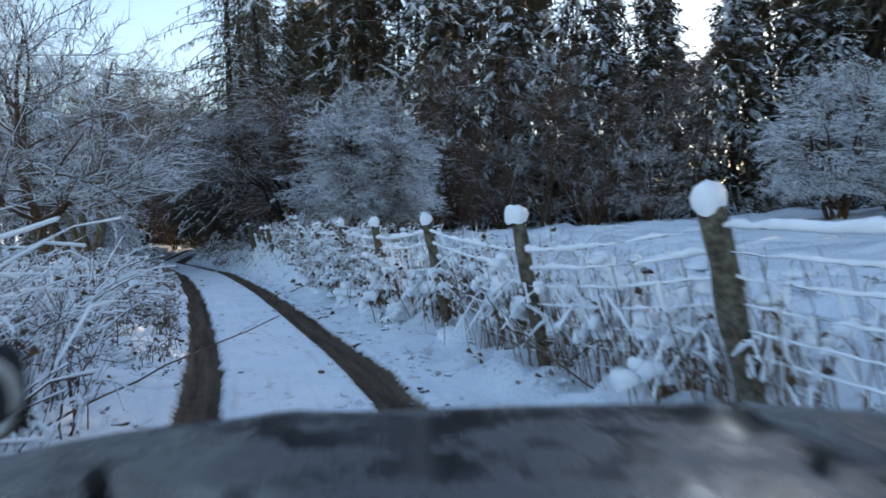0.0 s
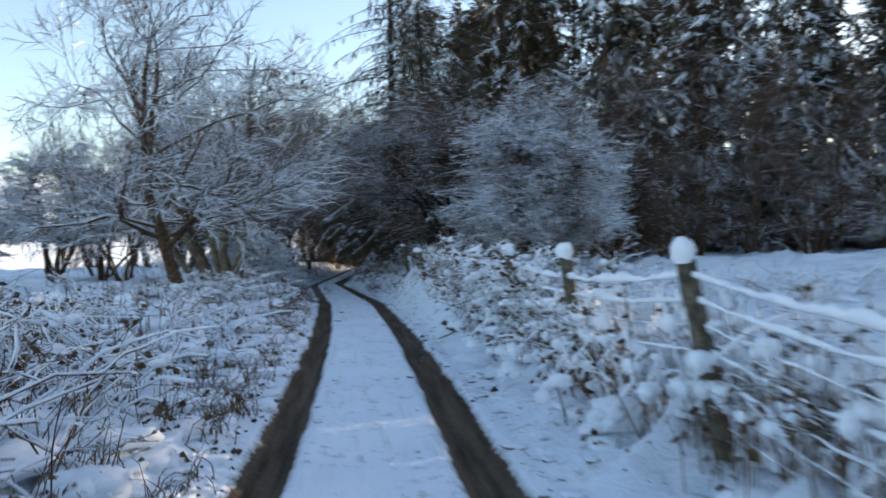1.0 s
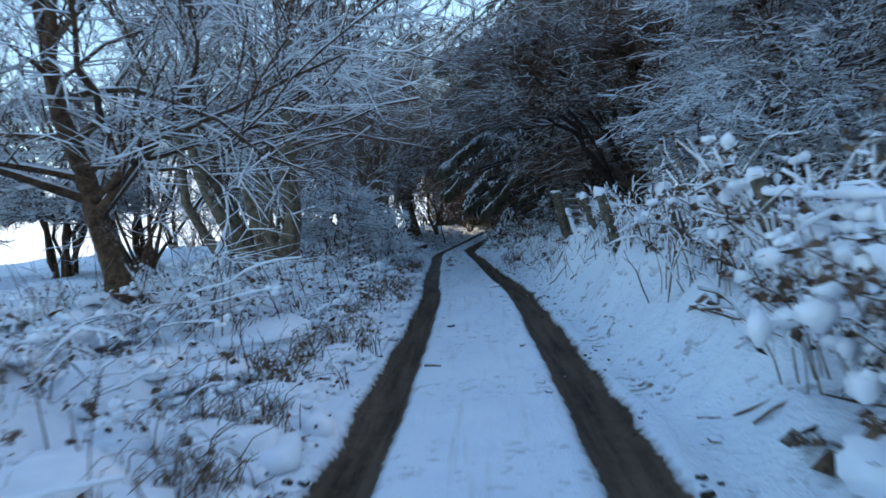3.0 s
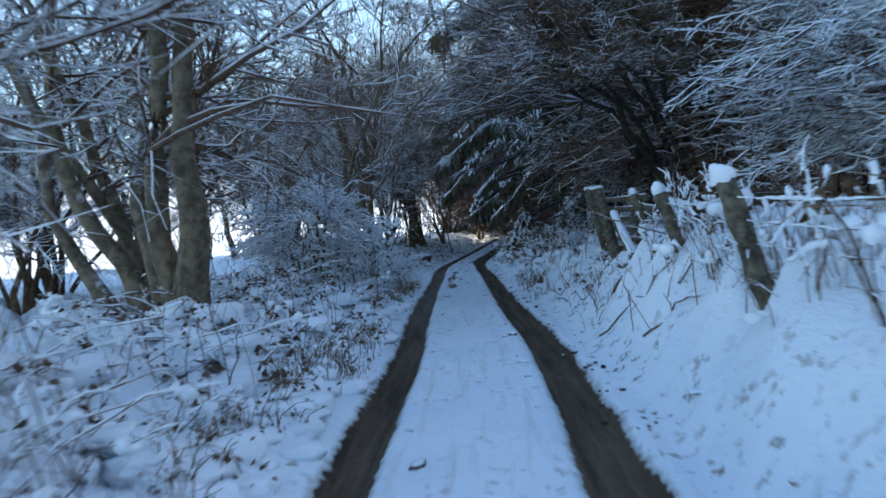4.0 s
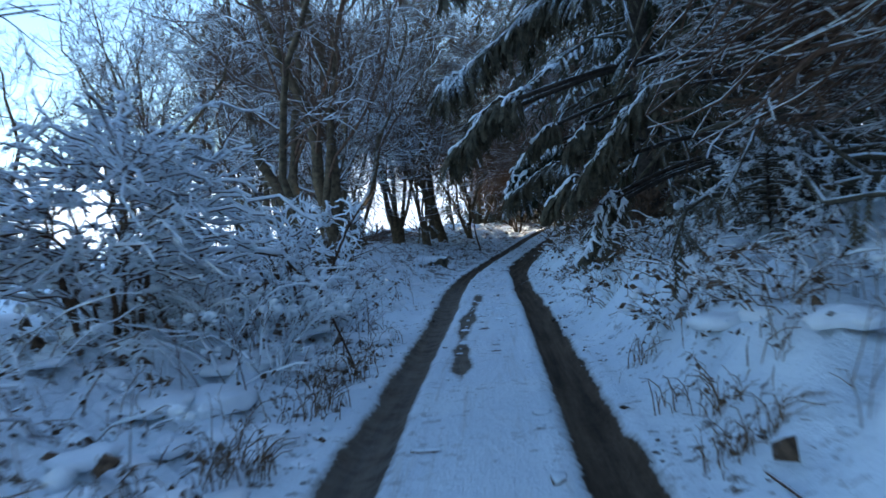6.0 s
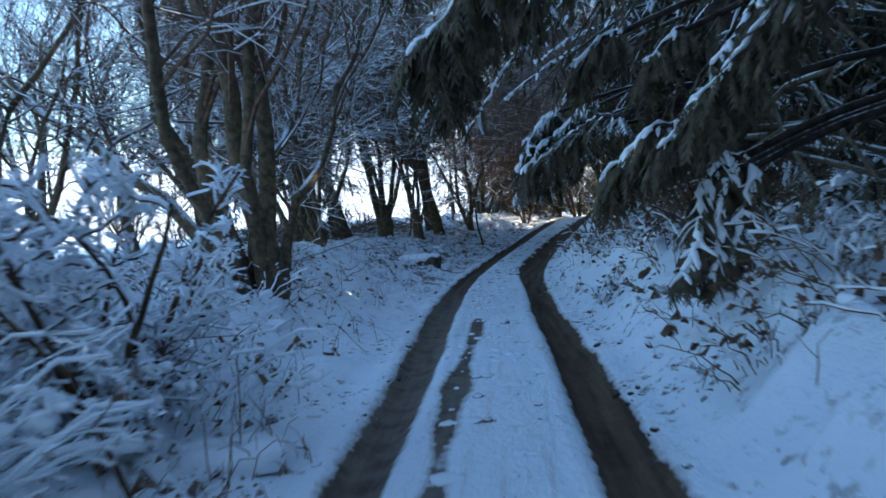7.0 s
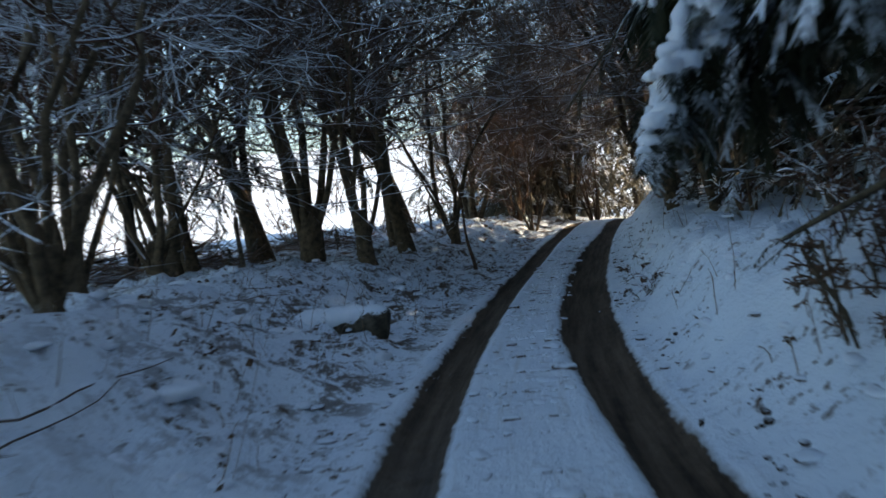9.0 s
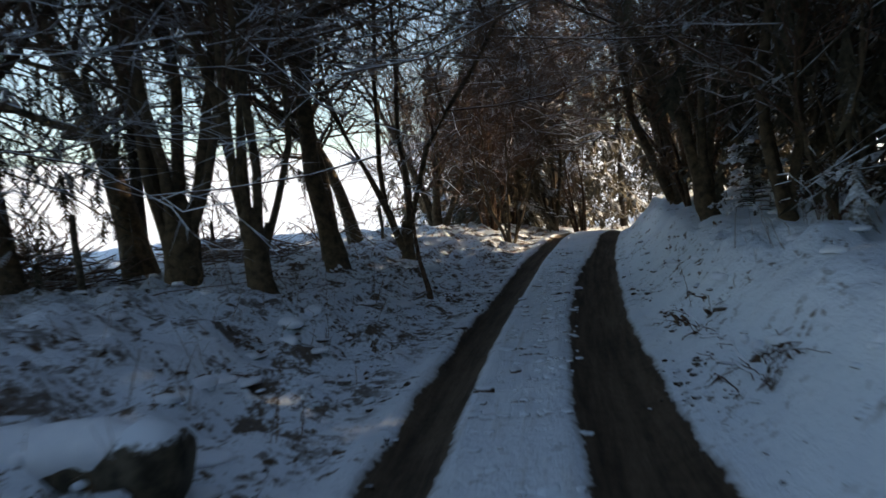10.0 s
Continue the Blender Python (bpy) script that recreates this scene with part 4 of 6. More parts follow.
for i, (x, y, h, r) in enumerate(EDGE + END):
    spruce("spruce", x, y, h + 1.0 * (y < 48), r + 0.7, 60 + i, BACK, 20, 7, 10, 0, teeth=4, laden=0.30 if y < 48 else 0.0, needle=M_NEEDLE_EDGE if y < 50 else M_NEEDLE, thick=0.19, low=0.25 if x < -30 else 0.03 if y < 56 else 0.10 if y < 100 and x < -25 else 0.04 if -14.0 < x else 0.17, spray=0.24)
for i, (x, y, h, r) in enumerate([(-29.4, 55.0, 10, 4.2), (-30.6, 60.5, 11, 4.2)]):
    spruce("spruce", x, y, h, r, 94 + i, "dark spruce at the field's edge, bare below", 20, 6, 12, 0, teeth=7, thick=0.09, low=0.24)
spruce("spruce", -32.5, 54.5, 11, 3.6, 97, "spruce at the field's edge among the beeches", 20, 6, 12, 0, teeth=9, thick=0.07, low=0.2)
# the depth of the wood, from three trees repeated; rows at x 25 to 40, mostly out of view, added to block the low sun
rng = np.random.default_rng(5)
MASTERS = [spruce("spruce", 2 + 5 * i, 52 + i, 19 + i, 4.4, 80 + i, "spruce in the depth of the dark wood", 14, 5, 7, 0, thick=0.42, low=0.04, spray=0.38, teeth=3) for i in range(3)]
spots = [(x + rng.uniform(-1, 1), y + rng.uniform(-1, 1)) for x, y in itertools.product(range(-12, 40, 6), range(60, 73, 6))] + \
        [(x + rng.uniform(-1, 1), y + 2.5 * (x % 10 == 0) + rng.uniform(-1, 1)) for x, y in itertools.product((25, 30, 35, 40), range(-8, 58, 5))] + [(x + rng.uniform(-0.8, 0.8), 49.6 + rng.uniform(-0.6, 0.6)) for x in (-7.2, -3.0, 1.6, 6.2, 10.6, 15.0, 19.5, 24)] + [(-7, 53.5), (30, 50), (-9.5, 59.0), (-6.0, 58.5), (-10.5, 66.5), (-13.0, 68.5)] + \
        [(x + rng.uniform(-2, 2), 138 + rng.uniform(-6, 6)) for x in range(-62, -8, 5)] + [(x, 146) for x in range(0, 30, 6)]
for i, (x, y) in enumerate(spots):
    m = MASTERS[i % 3]
    low = 0.78 if 8 < x < 18 and y < 100 else 0.72 if 18 <= x < 24.6 and 40 < y < 100 else 1.0
    o = copy_thing(m, pose(x, y, gz(x, y), 0, 0, rng.uniform(0, 360)) @ Matrix.Diagonal((low ** 0.5, low ** 0.5, low, 1.0)))

# leafless trees in front of the spruces
LARCHES = [bare_tree("larch_tree", x, y, h, 2, 0.10, (0, 0), 180 + i, 0.12, 24, 8, 5, M_TWIG_MIX, low=0.06, stout=1.4, angle=76, label="bare brown larch in front of the spruces", group="bare trees by the wood", size=0.75, droop=0.05)
           for i, (x, y, h) in enumerate([(1.8, 40.2, 13), (5.4, 39.6, 12), (9.0, 40.6, 10)])]
for i, (x, y, k) in enumerate([(-1.6, 40.6, 0.9), (3.6, 41.6, 1.0), (7.2, 41.8, 1.05), (11.0, 40.0, 0.95), (13.8, 41.5, 0.8), (-3.6, 39.4, 0.85)]):
    copy_thing(LARCHES[i % 3], pose(x, y, gz(x, y), 0, 0, 67 * i) @ Matrix.Diagonal((k, k, k, 1.0)))

# the broadleaf trees on the other side
bare_tree("ash_tree", -10.6, 20.4, 8.5, 1, lean=(-0.22, 0.05), seed=21, girth=0.17, limbs=24, shoots=10, twigs=8, low=0.22, angle=74, droop=0.085, stout=1.5, load=0.75,
          label="old leafless tree with low snowy limbs reaching towards the lane", size=1.15, toward=(1.5, -0.4),
          arms=[(0.2, (0.75, -0.15, 0.52), 2.6, 0.085), (0.3, (0.75, 0.75, 0.10), 3.2, 0.034), (0.3, (0.95, 0.35, -0.05), 3.4, 0.030), (0.5, (0.35, -0.1, 0.8), 3.2, 0.08), (0.6, (-0.9, 0.1, 0.5), 3.0, 0.05), (0.7, (-0.8, -0.2, 0.8), 2.8, 0.045)])
bare_tree("ash_tree", -12.05, 25.6, 8.0, 5, 0.38, (0.02, 0.0), 22, 0.15, 15, 10, 8, low=0.25, angle=66, droop=0.05, stout=1.2, load=0.4, label="old leafless tree forking low into stout mossy stems", size=1.15, bark=M_GREY_BARK, toward=(0.9, 2.2), twig_mat=M_TWIG_MIX,
          feet=[(0.10, 0.0, 0.20, 0.0, 0.20), (-0.10, 0.05, -0.12, 0.10, 0.17), (-0.30, 0.1, -0.30, 0.1, 0.13)])
bare_tree("ash_tree", -12.95, 25.8, 7.5, 5, 0.35, (-0.30, 0.0), 28, 0.12, 9, 10, 7, low=0.25, angle=66, droop=0.05, stout=1.2, load=0.4, label="many-stemmed leafless tree leaning to the field", size=1.1, bark=M_GREY_BARK, toward=(0.0, 1.5),
          feet=[(0.25, 0.0, -0.40, 0.0, 0.15), (0.10, 0.1, -0.62, 0.05, 0.13), (0.0, -0.1, -0.95, 0.0, 0.12), (0.15, 0.2, -0.42, 0.2, 0.10)])
for i, (x, y) in enumerate([(-16.5, 26.7), (-20.0, 30.2)]):
    bare_tree("ash_tree", x, y, 6.5, 6, 0.42, (-0.05, 0.0), 35 + i, 0.10, 9, 9, 7, low=0.15, angle=66, droop=0.05, stout=1.3, load=0.5, label="leafless tree with a dense frosted crown in the hedge", size=1.15)
bare_tree("ash_tree", -16.3, 29.8, 7.2, 3, 0.4, (0.05, 0.0), 38, 0.13, 14, 10, 8, M_TWIG_MIX, low=0.2, angle=66, droop=0.04, stout=1.2, load=0.35, label="leafless tree with wide drooping twigs by the field", size=1.35, bark=M_GREY_BARK)
thorn_dome("hawthorn", -19.6, 27.2, (2.5, 2.2, 5.0), 0.9, 23, "round frosted thorn bush in the field", 700, M_TWIG, group="field bushes", load=0.2, stout=1.3)
thorn_dome("hawthorn", -22.0, 25.6, (1.6, 1.5, 2.6), 0.4, 24, "low frosted thorn bush in the field", 200, M_LADEN, group="field bushes", load=0.3, stout=1.3)
thorn_dome("elder_bush", -15.6, 33.6, (1.9, 1.4, 2.4), 0.45, 25, "snow-laden elder bush on the bank beside the lane", 360, M_LADEN, group="elder bushes", load=1.0, stout=1.7, twigs=5, fine=4, margin=1.3, ragged=0.3, arch=0.30)
shrub("elder_bush", -15.2, 36.3, 1.9, 1.5, 27, "bent elder bush with fat snow along every twig", 10, 7, 6, 4, M_LADEN, group="elder bushes", fat=1.9, load=0.5, sag=0.03)
bare_tree("field_tree", -29.6, 41.8, 8.0, 3, 0.3, (-0.1, 0), 26, 0.11, 10, 10, 9, label="small bare tree at the field's edge", group="field trees")
BL = "many-stemmed leafless beech with dark mossy stems"
bare_tree("beech_tree", -18.0, 40.85, 10.8, 9, 0.4, (-0.05, -0.05), 100, 0.15, 13, 10, 7, M_TWIG_MIX, bark=M_MOSSY, low=0.16, label="great many-stemmed leafless beech, its broad crown grey with frost", group="beeches by the field", size=0.82, toward=(0.3, -0.5), stout=1.2, load=0.5, angle=48, droop=0.0,
          feet=[(0.28, 0.0, 0.02, -0.02, 0.15), (0.10, 0.12, -0.12, 0.14, 0.14), (-0.10, -0.10, -0.30, -0.12, 0.13), (-0.22, 0.05, -0.55, 0.05, 0.13), (-0.35, 0.0, -0.85, -0.05, 0.10), (0.30, -0.12, 0.0, -0.15, 0.09), (0.25, 0.15, 0.03, 0.25, 0.08), (0.05, -0.18, -0.02, -0.40, 0.09), (-0.15, 0.2, -0.30, 0.40, 0.10)])
for i, (x, y, h, st, g, low) in enumerate([(-21.5, 40.0, 7, 6, 0.08, None), (-23.4, 46.9, 9.0, 2, 0.22, None),
                                           (-21.4, 47.0, 6.5, 7, 0.08, (0.35, 0.13)), (-23.5, 48.9, 8.5, 5, 0.12, (0.4, 0.16)), (-26.4, 53.2, 8.5, 4, 0.12, (0.6, 0.20)), (-25.3, 51.8, 8.0, 5, 0.10, (0.5, 0.15)), (-25.0, 55.75, 12, 8, 0.14, (1.0, 0.27)),
                                           (-23.65, 55.7, 10.5, 6, 0.11, (0.85, 0.17)), (-24.3, 61.3, 11.0, 5, 0.10, (0.6, 0.14)), (-27.5, 70, 9, 5, 0.14, None), (-24.4, 68.0, 6, 7, 0.05, None), (-29.5, 46, 9, 5, 0.14, (0.5, 0.2)), (-31, 78, 10, 6, 0.14, None), (-27.6, 50.4, 9.5, 5, 0.14, (0.6, 0.2)), (-30.6, 53.2, 10, 6, 0.14, (0.6, 0.2))]):
    bare_tree("beech_tree", x, y, h, st, 0.45, (-0.10, 0.03), 100 + i, g, 7 if y < 50 else 12, 9, 6 if y > 50 and y < 68 else 4, M_TWIG if y < 53 else M_TWIG_MIX, bark=M_MOSSY, low=0.22 if low else 0.16, label=BL, group="beeches by the field", size=(1.4 if y > 49 else 0.9) if y > 44 else 1.2,
              toward=(1.5, -0.4) if y > 50 else (0.6, -0.2), bole=low, stout=1.2, load=0.35 if y < 50 else 0.15, angle=64, droop=0.03)
for i, (x, y, h, g) in enumerate([(-26.3, 61.8, 10, 0.24), (-28.2, 55.5, 11, 0.25), (-28.7, 58.6, 11.5, 0.28), (-24.6, 59.2, 11.5, 0.20), (-27.4, 64.6, 9, 0.20), (-32, 51, 9, 0.2)]):
    bare_tree("beech_tree", x, y, h, 1, 0.3, (-0.24, 0.05), 130 + i, g, 22, 10, 8, M_TWIG_DARK, bark=M_MOSSY, low=0.26, label="leafless wind-bent beech with one dark trunk", group="beeches by the field", size=1.6, toward=(1.4, -0.4), stout=1.3)
# leafless trees on the bank beyond the spruces, reaching across the lane
OVER = "leafless tree on the bank with branches reaching over the lane"
for i, (x, y, h, st, g, low) in enumerate([(-18.5, 61.3, 13, 5, 0.14, (0.8, 0.19)), (-17.3, 58.9, 10.5, 3, 0.10, (0.3, 0.12)), (-16.6, 58.0, 7.5, 4, 0.05, None), (-19.6, 66.5, 13, 5, 0.13, (0.6, 0.16)), (-20.2, 72.5, 12, 5, 0.12, (0.7, 0.17)), (-25.4, 76.5, 11.0, 6, 0.12, (0.5, 0.16))]):
    bare_tree("beech_tree", x, y, h, st, 0.35, (-0.10, -0.02), 210 + i, g, 10, 10, 7, M_TWIG_MIX, bark=M_MOSSY, low=0.25, label=OVER, group="trees over the lane", size=1.25, toward=(-2.0, -0.6) if x > -23 else (1.6, -0.4), bole=low, stout=1.5)
# a dead sapling by the wheel track, and a little spruce buried in snow
bare_tree("dead_sapling", -22.35, 58.05, 2.6, 1, lean=(-0.08, 0), seed=230, girth=0.05, limbs=5, shoots=3, twigs=2, low=0.45, label="thin dead sapling with its bark gone at the foot", size=0.7)
spruce("young_spruce", -17.75, 59.7, 1.05, 0.36, 231, "waist-high young spruce buried in lumps of snow", 8, 6, 5, 0, low=0.12, group="", split=True, thick=0.02, laden=1.0, hang=0.09)
for i, (x, y, h) in enumerate([(-15.35, 47.4, 0.7), (-15.0, 47.9, 0.6)]):
    shrub("dead_bush", x, y, h, 0.42, 240 + i, "dead dark brown stems standing under the spruce bough", 9, 5, 4, 3, M_TWIG_DARK, group="dead stems on the bank", margin=1.2, bark=M_MOSSY, fat=0.8)
spruce("young_spruce", -9.75, 37.8, 1.35, 0.75, 232, "young spruce bowed under lumps of snow at the wood's foot", 9, 7, 7, 0, low=0.08, group="", split=True, thick=0.03, laden=0.9, hang=0.14)
# scrub on the other side of the lane where it leaves the wood
for i, (x, y, h) in enumerate([(-19.0, 64.5, 4.0), (-25.9, 70.5, 6.0), (-26.2, 73.5, 5.0), (-19.4, 75.0, 5.0), (-24.9, 78.5, 4.5)]):
    shrub("hawthorn", x, y, h, 2.4, 150 + i, "bare leggy scrub at the end of the wood", 8, 8, 6, 5, M_TWIG_DARK, group="scrub by the lane")
# low scrub along the field's edge, and a bush far out in the sun
for i, (x, y, h) in enumerate([(-30.8, 55.8, 1.7), (-32.5, 59.5, 1.8), (-31.0, 63.0, 1.6), (-30.0, 52.0, 1.5), (-33.5, 54.0, 1.7), (-30.0, 67.0, 1.6)]):
    shrub("hedge_bush", x, y, h, 2.0, 170 + i, "low dark brushwood at the edge of the field", 8, 5, 5, 4, M_TWIG_DARK, group="field hedge")
shrub("hawthorn", -44.0, 61.0, 5.0, 3.6, 190, "sunlit yellowish bush far out in the field", 10, 6, 5, 5, M_STALK, group="field bushes", reach=0.42)
shrub("hawthorn", -50.0, 66.0, 4.0, 3.2, 191, "sunlit yellowish bush far out in the field", 10, 6, 5, 5, M_STALK, group="field bushes", reach=0.42)


# ---- the stock fence on the verge ----
# the top of each post, and the foot that its lean gives it
TOPS = [(3.2, -1.2, 1.45), (2.4, 1.6, 1.45), (1.57, 4.42, 1.46), (0.65, 6.5, 1.42), (-0.19, 9.2, 1.42), (-1.07, 11.6, 1.41), (-1.9, 14.0, 1.40), (-2.75, 16.3, 1.37), (-3.61, 18.95, 1.38), (-4.5, 21.6, 1.34), (-5.5, 23.45, 1.38), (-6.2, 25.7, 1.36), (-6.95, 28.7, 1.40)]
POSTS = [(x + 0.21 * (z - 0.2), y) for x, y, z in TOPS]


def fence():
    rng = np.random.default_rng(7)
    root = empty("stock_fence", (1.75, 4.42, gz(1.75, 4.42)), "leaning timber posts and square wire netting furred with snow", "fence")
    tops = []
    for i, (x, y) in enumerate(POSTS):
        z = gz(x, y)
        big = i == 2
        r = 0.085 if big else rng.uniform(0.055, 0.07)
        h = TOPS[i][2] - z
        lx, ly = (TOPS[i][0] - x) / h, rng.uniform(-0.05, 0.05)
        t = np.linspace(0, 1, 9)
        p = np.stack([x + lx * h * t + 0.008 * rng.normal(size=9), y + ly * h * t + 0.008 * rng.normal(size=9), z - 0.25 + (h + 0.25) * t], 1)[None]
        rr = (r * (1 + 0.05 * rng.normal(size=9)))[None]
        v, f = tubes(p, rr, 10)
        g = Geo().add(v, f)
        g.f.append(tube_caps(1, 9, 10))
        post = part("post", g.mesh("post", M_WOOD), root)
        top = p[0, -1]
        s = 0.105 if big else rng.uniform(0.075, 0.10) if i < 8 else rng.uniform(0.05, 0.075)
        o = part("snow_cap", Geo().add(*blob(rng, top + np.array([-0.01, 0, s * 0.55]), (s, s, s * 0.95), i * 1.3, 12, 8)).mesh("snow_cap", M_SNOW), post, "rounded cap of fresh snow")
        o.location = (0, 0, 0)
        tops.append((x, y, z, lx, ly, h))
    # strands: one of barbed wire on top, a plain one under it, and the netting below
    heights = [1.10, 0.95, 0.80, 0.64, 0.48, 0.33, 0.19]

    def at(i, u, hh):
        (x, y, z, lx, ly, h), (x2, y2, z2, lx2, ly2, h2) = tops[i], tops[i + 1]
        # the strands keep their share of the post's height where the snow lies deep
        ha, hb = hh + min(0, h - 1.2), hh + min(0, h2 - 1.2)
        a = np.array([x + lx * ha, y + ly * ha, z + ha])
        b = np.array([x2 + lx2 * hb, y2 + ly2 * hb, z2 + hb])
        return a * (1 - u) + b * u + np.array([0, 0, -0.035 * math.sin(math.pi * u)])

    for k, hh in enumerate(heights):
        pts = [at(i, u, hh) for i in range(len(POSTS) - 1) for u in np.linspace(0, 1, 36, endpoint=False)]
        p = np.array(pts) + 0.003 * rng.normal(size=(len(pts), 3))
        wire = part("wire", Geo().add(*tubes(p[None, ::4], np.full((1, len(p[::4])), 0.0022 if k else 0.003), 4)).mesh("wire", M_BARE_WIRE), root)
        # snow balanced on the strand: thick, lumpy and broken
        base = (0.024, 0.017, 0.011, 0.010, 0.009, 0.008, 0.007)[k]
        lump = np.clip(np.convolve(rng.normal(size=len(p) + 4), np.ones(5) / 5 ** 0.5, "valid") * 0.32 + 0.85, 0.12, 1.7) * rng.uniform(0.75, 1.25, len(p)) * (1 - 0.7 * sstep(p[:, 1], 17, 24))
        o = part("snow_strip", Geo().add(*tubes((p + np.array([0, 0, 1.0]) * (base * lump * 0.8)[:, None])[None], (base * lump)[None], 6, 1.15)).mesh("snow_strip", M_SNOW), wire, "beaded ridge of snow along the strand")
        o.location = (0, 0, 0)
    # the netting's upright stays
    ps, rs = [], []
    for i in range(len(POSTS) - 1):
        for u in np.arange(0.05, 1.0, 0.105):
            ps.append([at(i, u, hh) for hh in (0.95, 0.66, 0.38, 0.12)])
            rs.append(rng.uniform(0.003, 0.0045, 4))
    tagged(part("netting", Geo().add(*tubes(np.array(ps), np.array(rs), 3)).mesh("netting", M_BARE_WIRE), root), kind="stuff")


fence()


# ---- the timber hurdle where the fence ends ----
def hurdle():
    rng = np.random.default_rng(8)
    x, y = -7.45, 30.2
    z = gz(x, y)
    root = empty("timber_hurdle", (x, y, z), "low barrier of weathered rails nailed between leaning posts", "barrier")
    for px, py, h, r, lx in [(-7.85, 31.15, 1.58, 0.07, -0.25), (-7.35, 29.45, 1.54, 0.08, -0.25)]:
        pz = gz(px, py)
        t = np.linspace(0, 1, 6)
        h = h - pz
        p = np.stack([px + lx * t, py + 0.02 * t, pz - 0.25 + (h + 0.25) * t], 1)[None]
        g = Geo().add(*tubes(p, r * np.ones((1, 6)), 9))
        g.f.append(tube_caps(1, 6, 9))
        post = part("post", g.mesh("post", M_WOOD), root)
        o = part("snow_cap", Geo().add(*blob(rng, p[0, -1] + np.array([-0.01, 0, 0.012]), (r * 1.0, r, 0.035), px, 10, 6)).mesh("snow_cap", M_SNOW), post, "thin snow cap")
        o.location = (0, 0, 0)
    a, b = np.array([-7.90, 31.2]), np.array([-6.62, 28.55])
    ang = math.degrees(math.atan2(b[1] - a[1], b[0] - a[0]))
    for k in range(6):
        st = a + (b - a) * (0.02 * k + rng.uniform(-0.02, 0.02))
        en = b + (b - a) * rng.uniform(-0.03, 0.05)
        c = (st + en) / 2
        hgt = z + 0.12 + 0.15 * k
        g = Geo()
        box_geo(g, (c[0] - 0.16 * (hgt - z), c[1], hgt), (np.linalg.norm(en - st), 0.04, 0.075), ang, 0, rng.uniform(-1.2, 1.2))
        rail = part("rail", g.mesh("rail", M_WOOD), root)
        n = 14
        q = np.linspace(0.02, 0.98, n)[:, None] * (en - st) + st
        p = np.concatenate([q - np.array([0.16 * (hgt - z), 0]), np.full((n, 1), hgt + 0.038)], 1)[None]
        o = part("snow_strip", Geo().add(*tubes(p, (0.018 * rng.uniform(0.4, 1.2, n))[None], 6, 0.6)).mesh("snow_strip", M_SNOW), rail, "ribbon of snow lying along the rail")
        o.location = (0, 0, 0)
    g = Geo()
    p0, p1 = np.array([-7.35, 29.3, 1.12]), np.array([-6.90, 28.1, gz(-6.90, 28.1) + 0.03])
    g.add(*tubes(np.linspace(p0, p1, 6)[None], np.full((1, 6), 0.06), 8))
    g.f.append(tube_caps(1, 6, 8))
    brace = part("brace", g.mesh("brace", M_WOOD), root, "sloping strut loaded with snow")
    o = part("snow_strip", Geo().add(*tubes(np.linspace(p0, p1, 10)[None] + np.array([0, 0, 0.055]), 0.055 * rng.uniform(0.8, 1.15, (1, 10)), 6, 0.7)).mesh("snow_strip", M_SNOW), brace, "thick snow on the strut")
    o.location = (0, 0, 0)


hurdle()


# ---- brambles, dead stalks and sticks on the verges ----
def folded(rng, c, lo, hi):
    """Curled leaves at the places c: two-sided folds with a raised rib."""
    n = len(c)
    a = rng.uniform(0, 6.28, n)
    L = rng.uniform(lo, hi, n)
    W = L * rng.uniform(0.3, 0.6, n)
    ex = np.stack([np.cos(a), np.sin(a), rng.uniform(-1.0, 0.8, n)], 1) * L[:, None]
    ey = np.stack([-np.sin(a), np.cos(a), rng.uniform(-0.4, 0.4, n)], 1) * W[:, None]
    ez = np.stack([np.zeros(n), np.zeros(n), W * rng.uniform(0.3, 0.9, n)], 1)
    v = np.stack([c, c + ex * 0.5 + ez, c + ex, c + ex * 0.5 + ey - ez * 0.5, c + ex * 0.5 - ey - ez * 0.5], 1)
    i = np.arange(n)[:, None] * 5
    return v, np.concatenate([i + np.array([k]) for k in ([0, 1, 3], [1, 2, 3], [0, 4, 1], [1, 4, 2])])


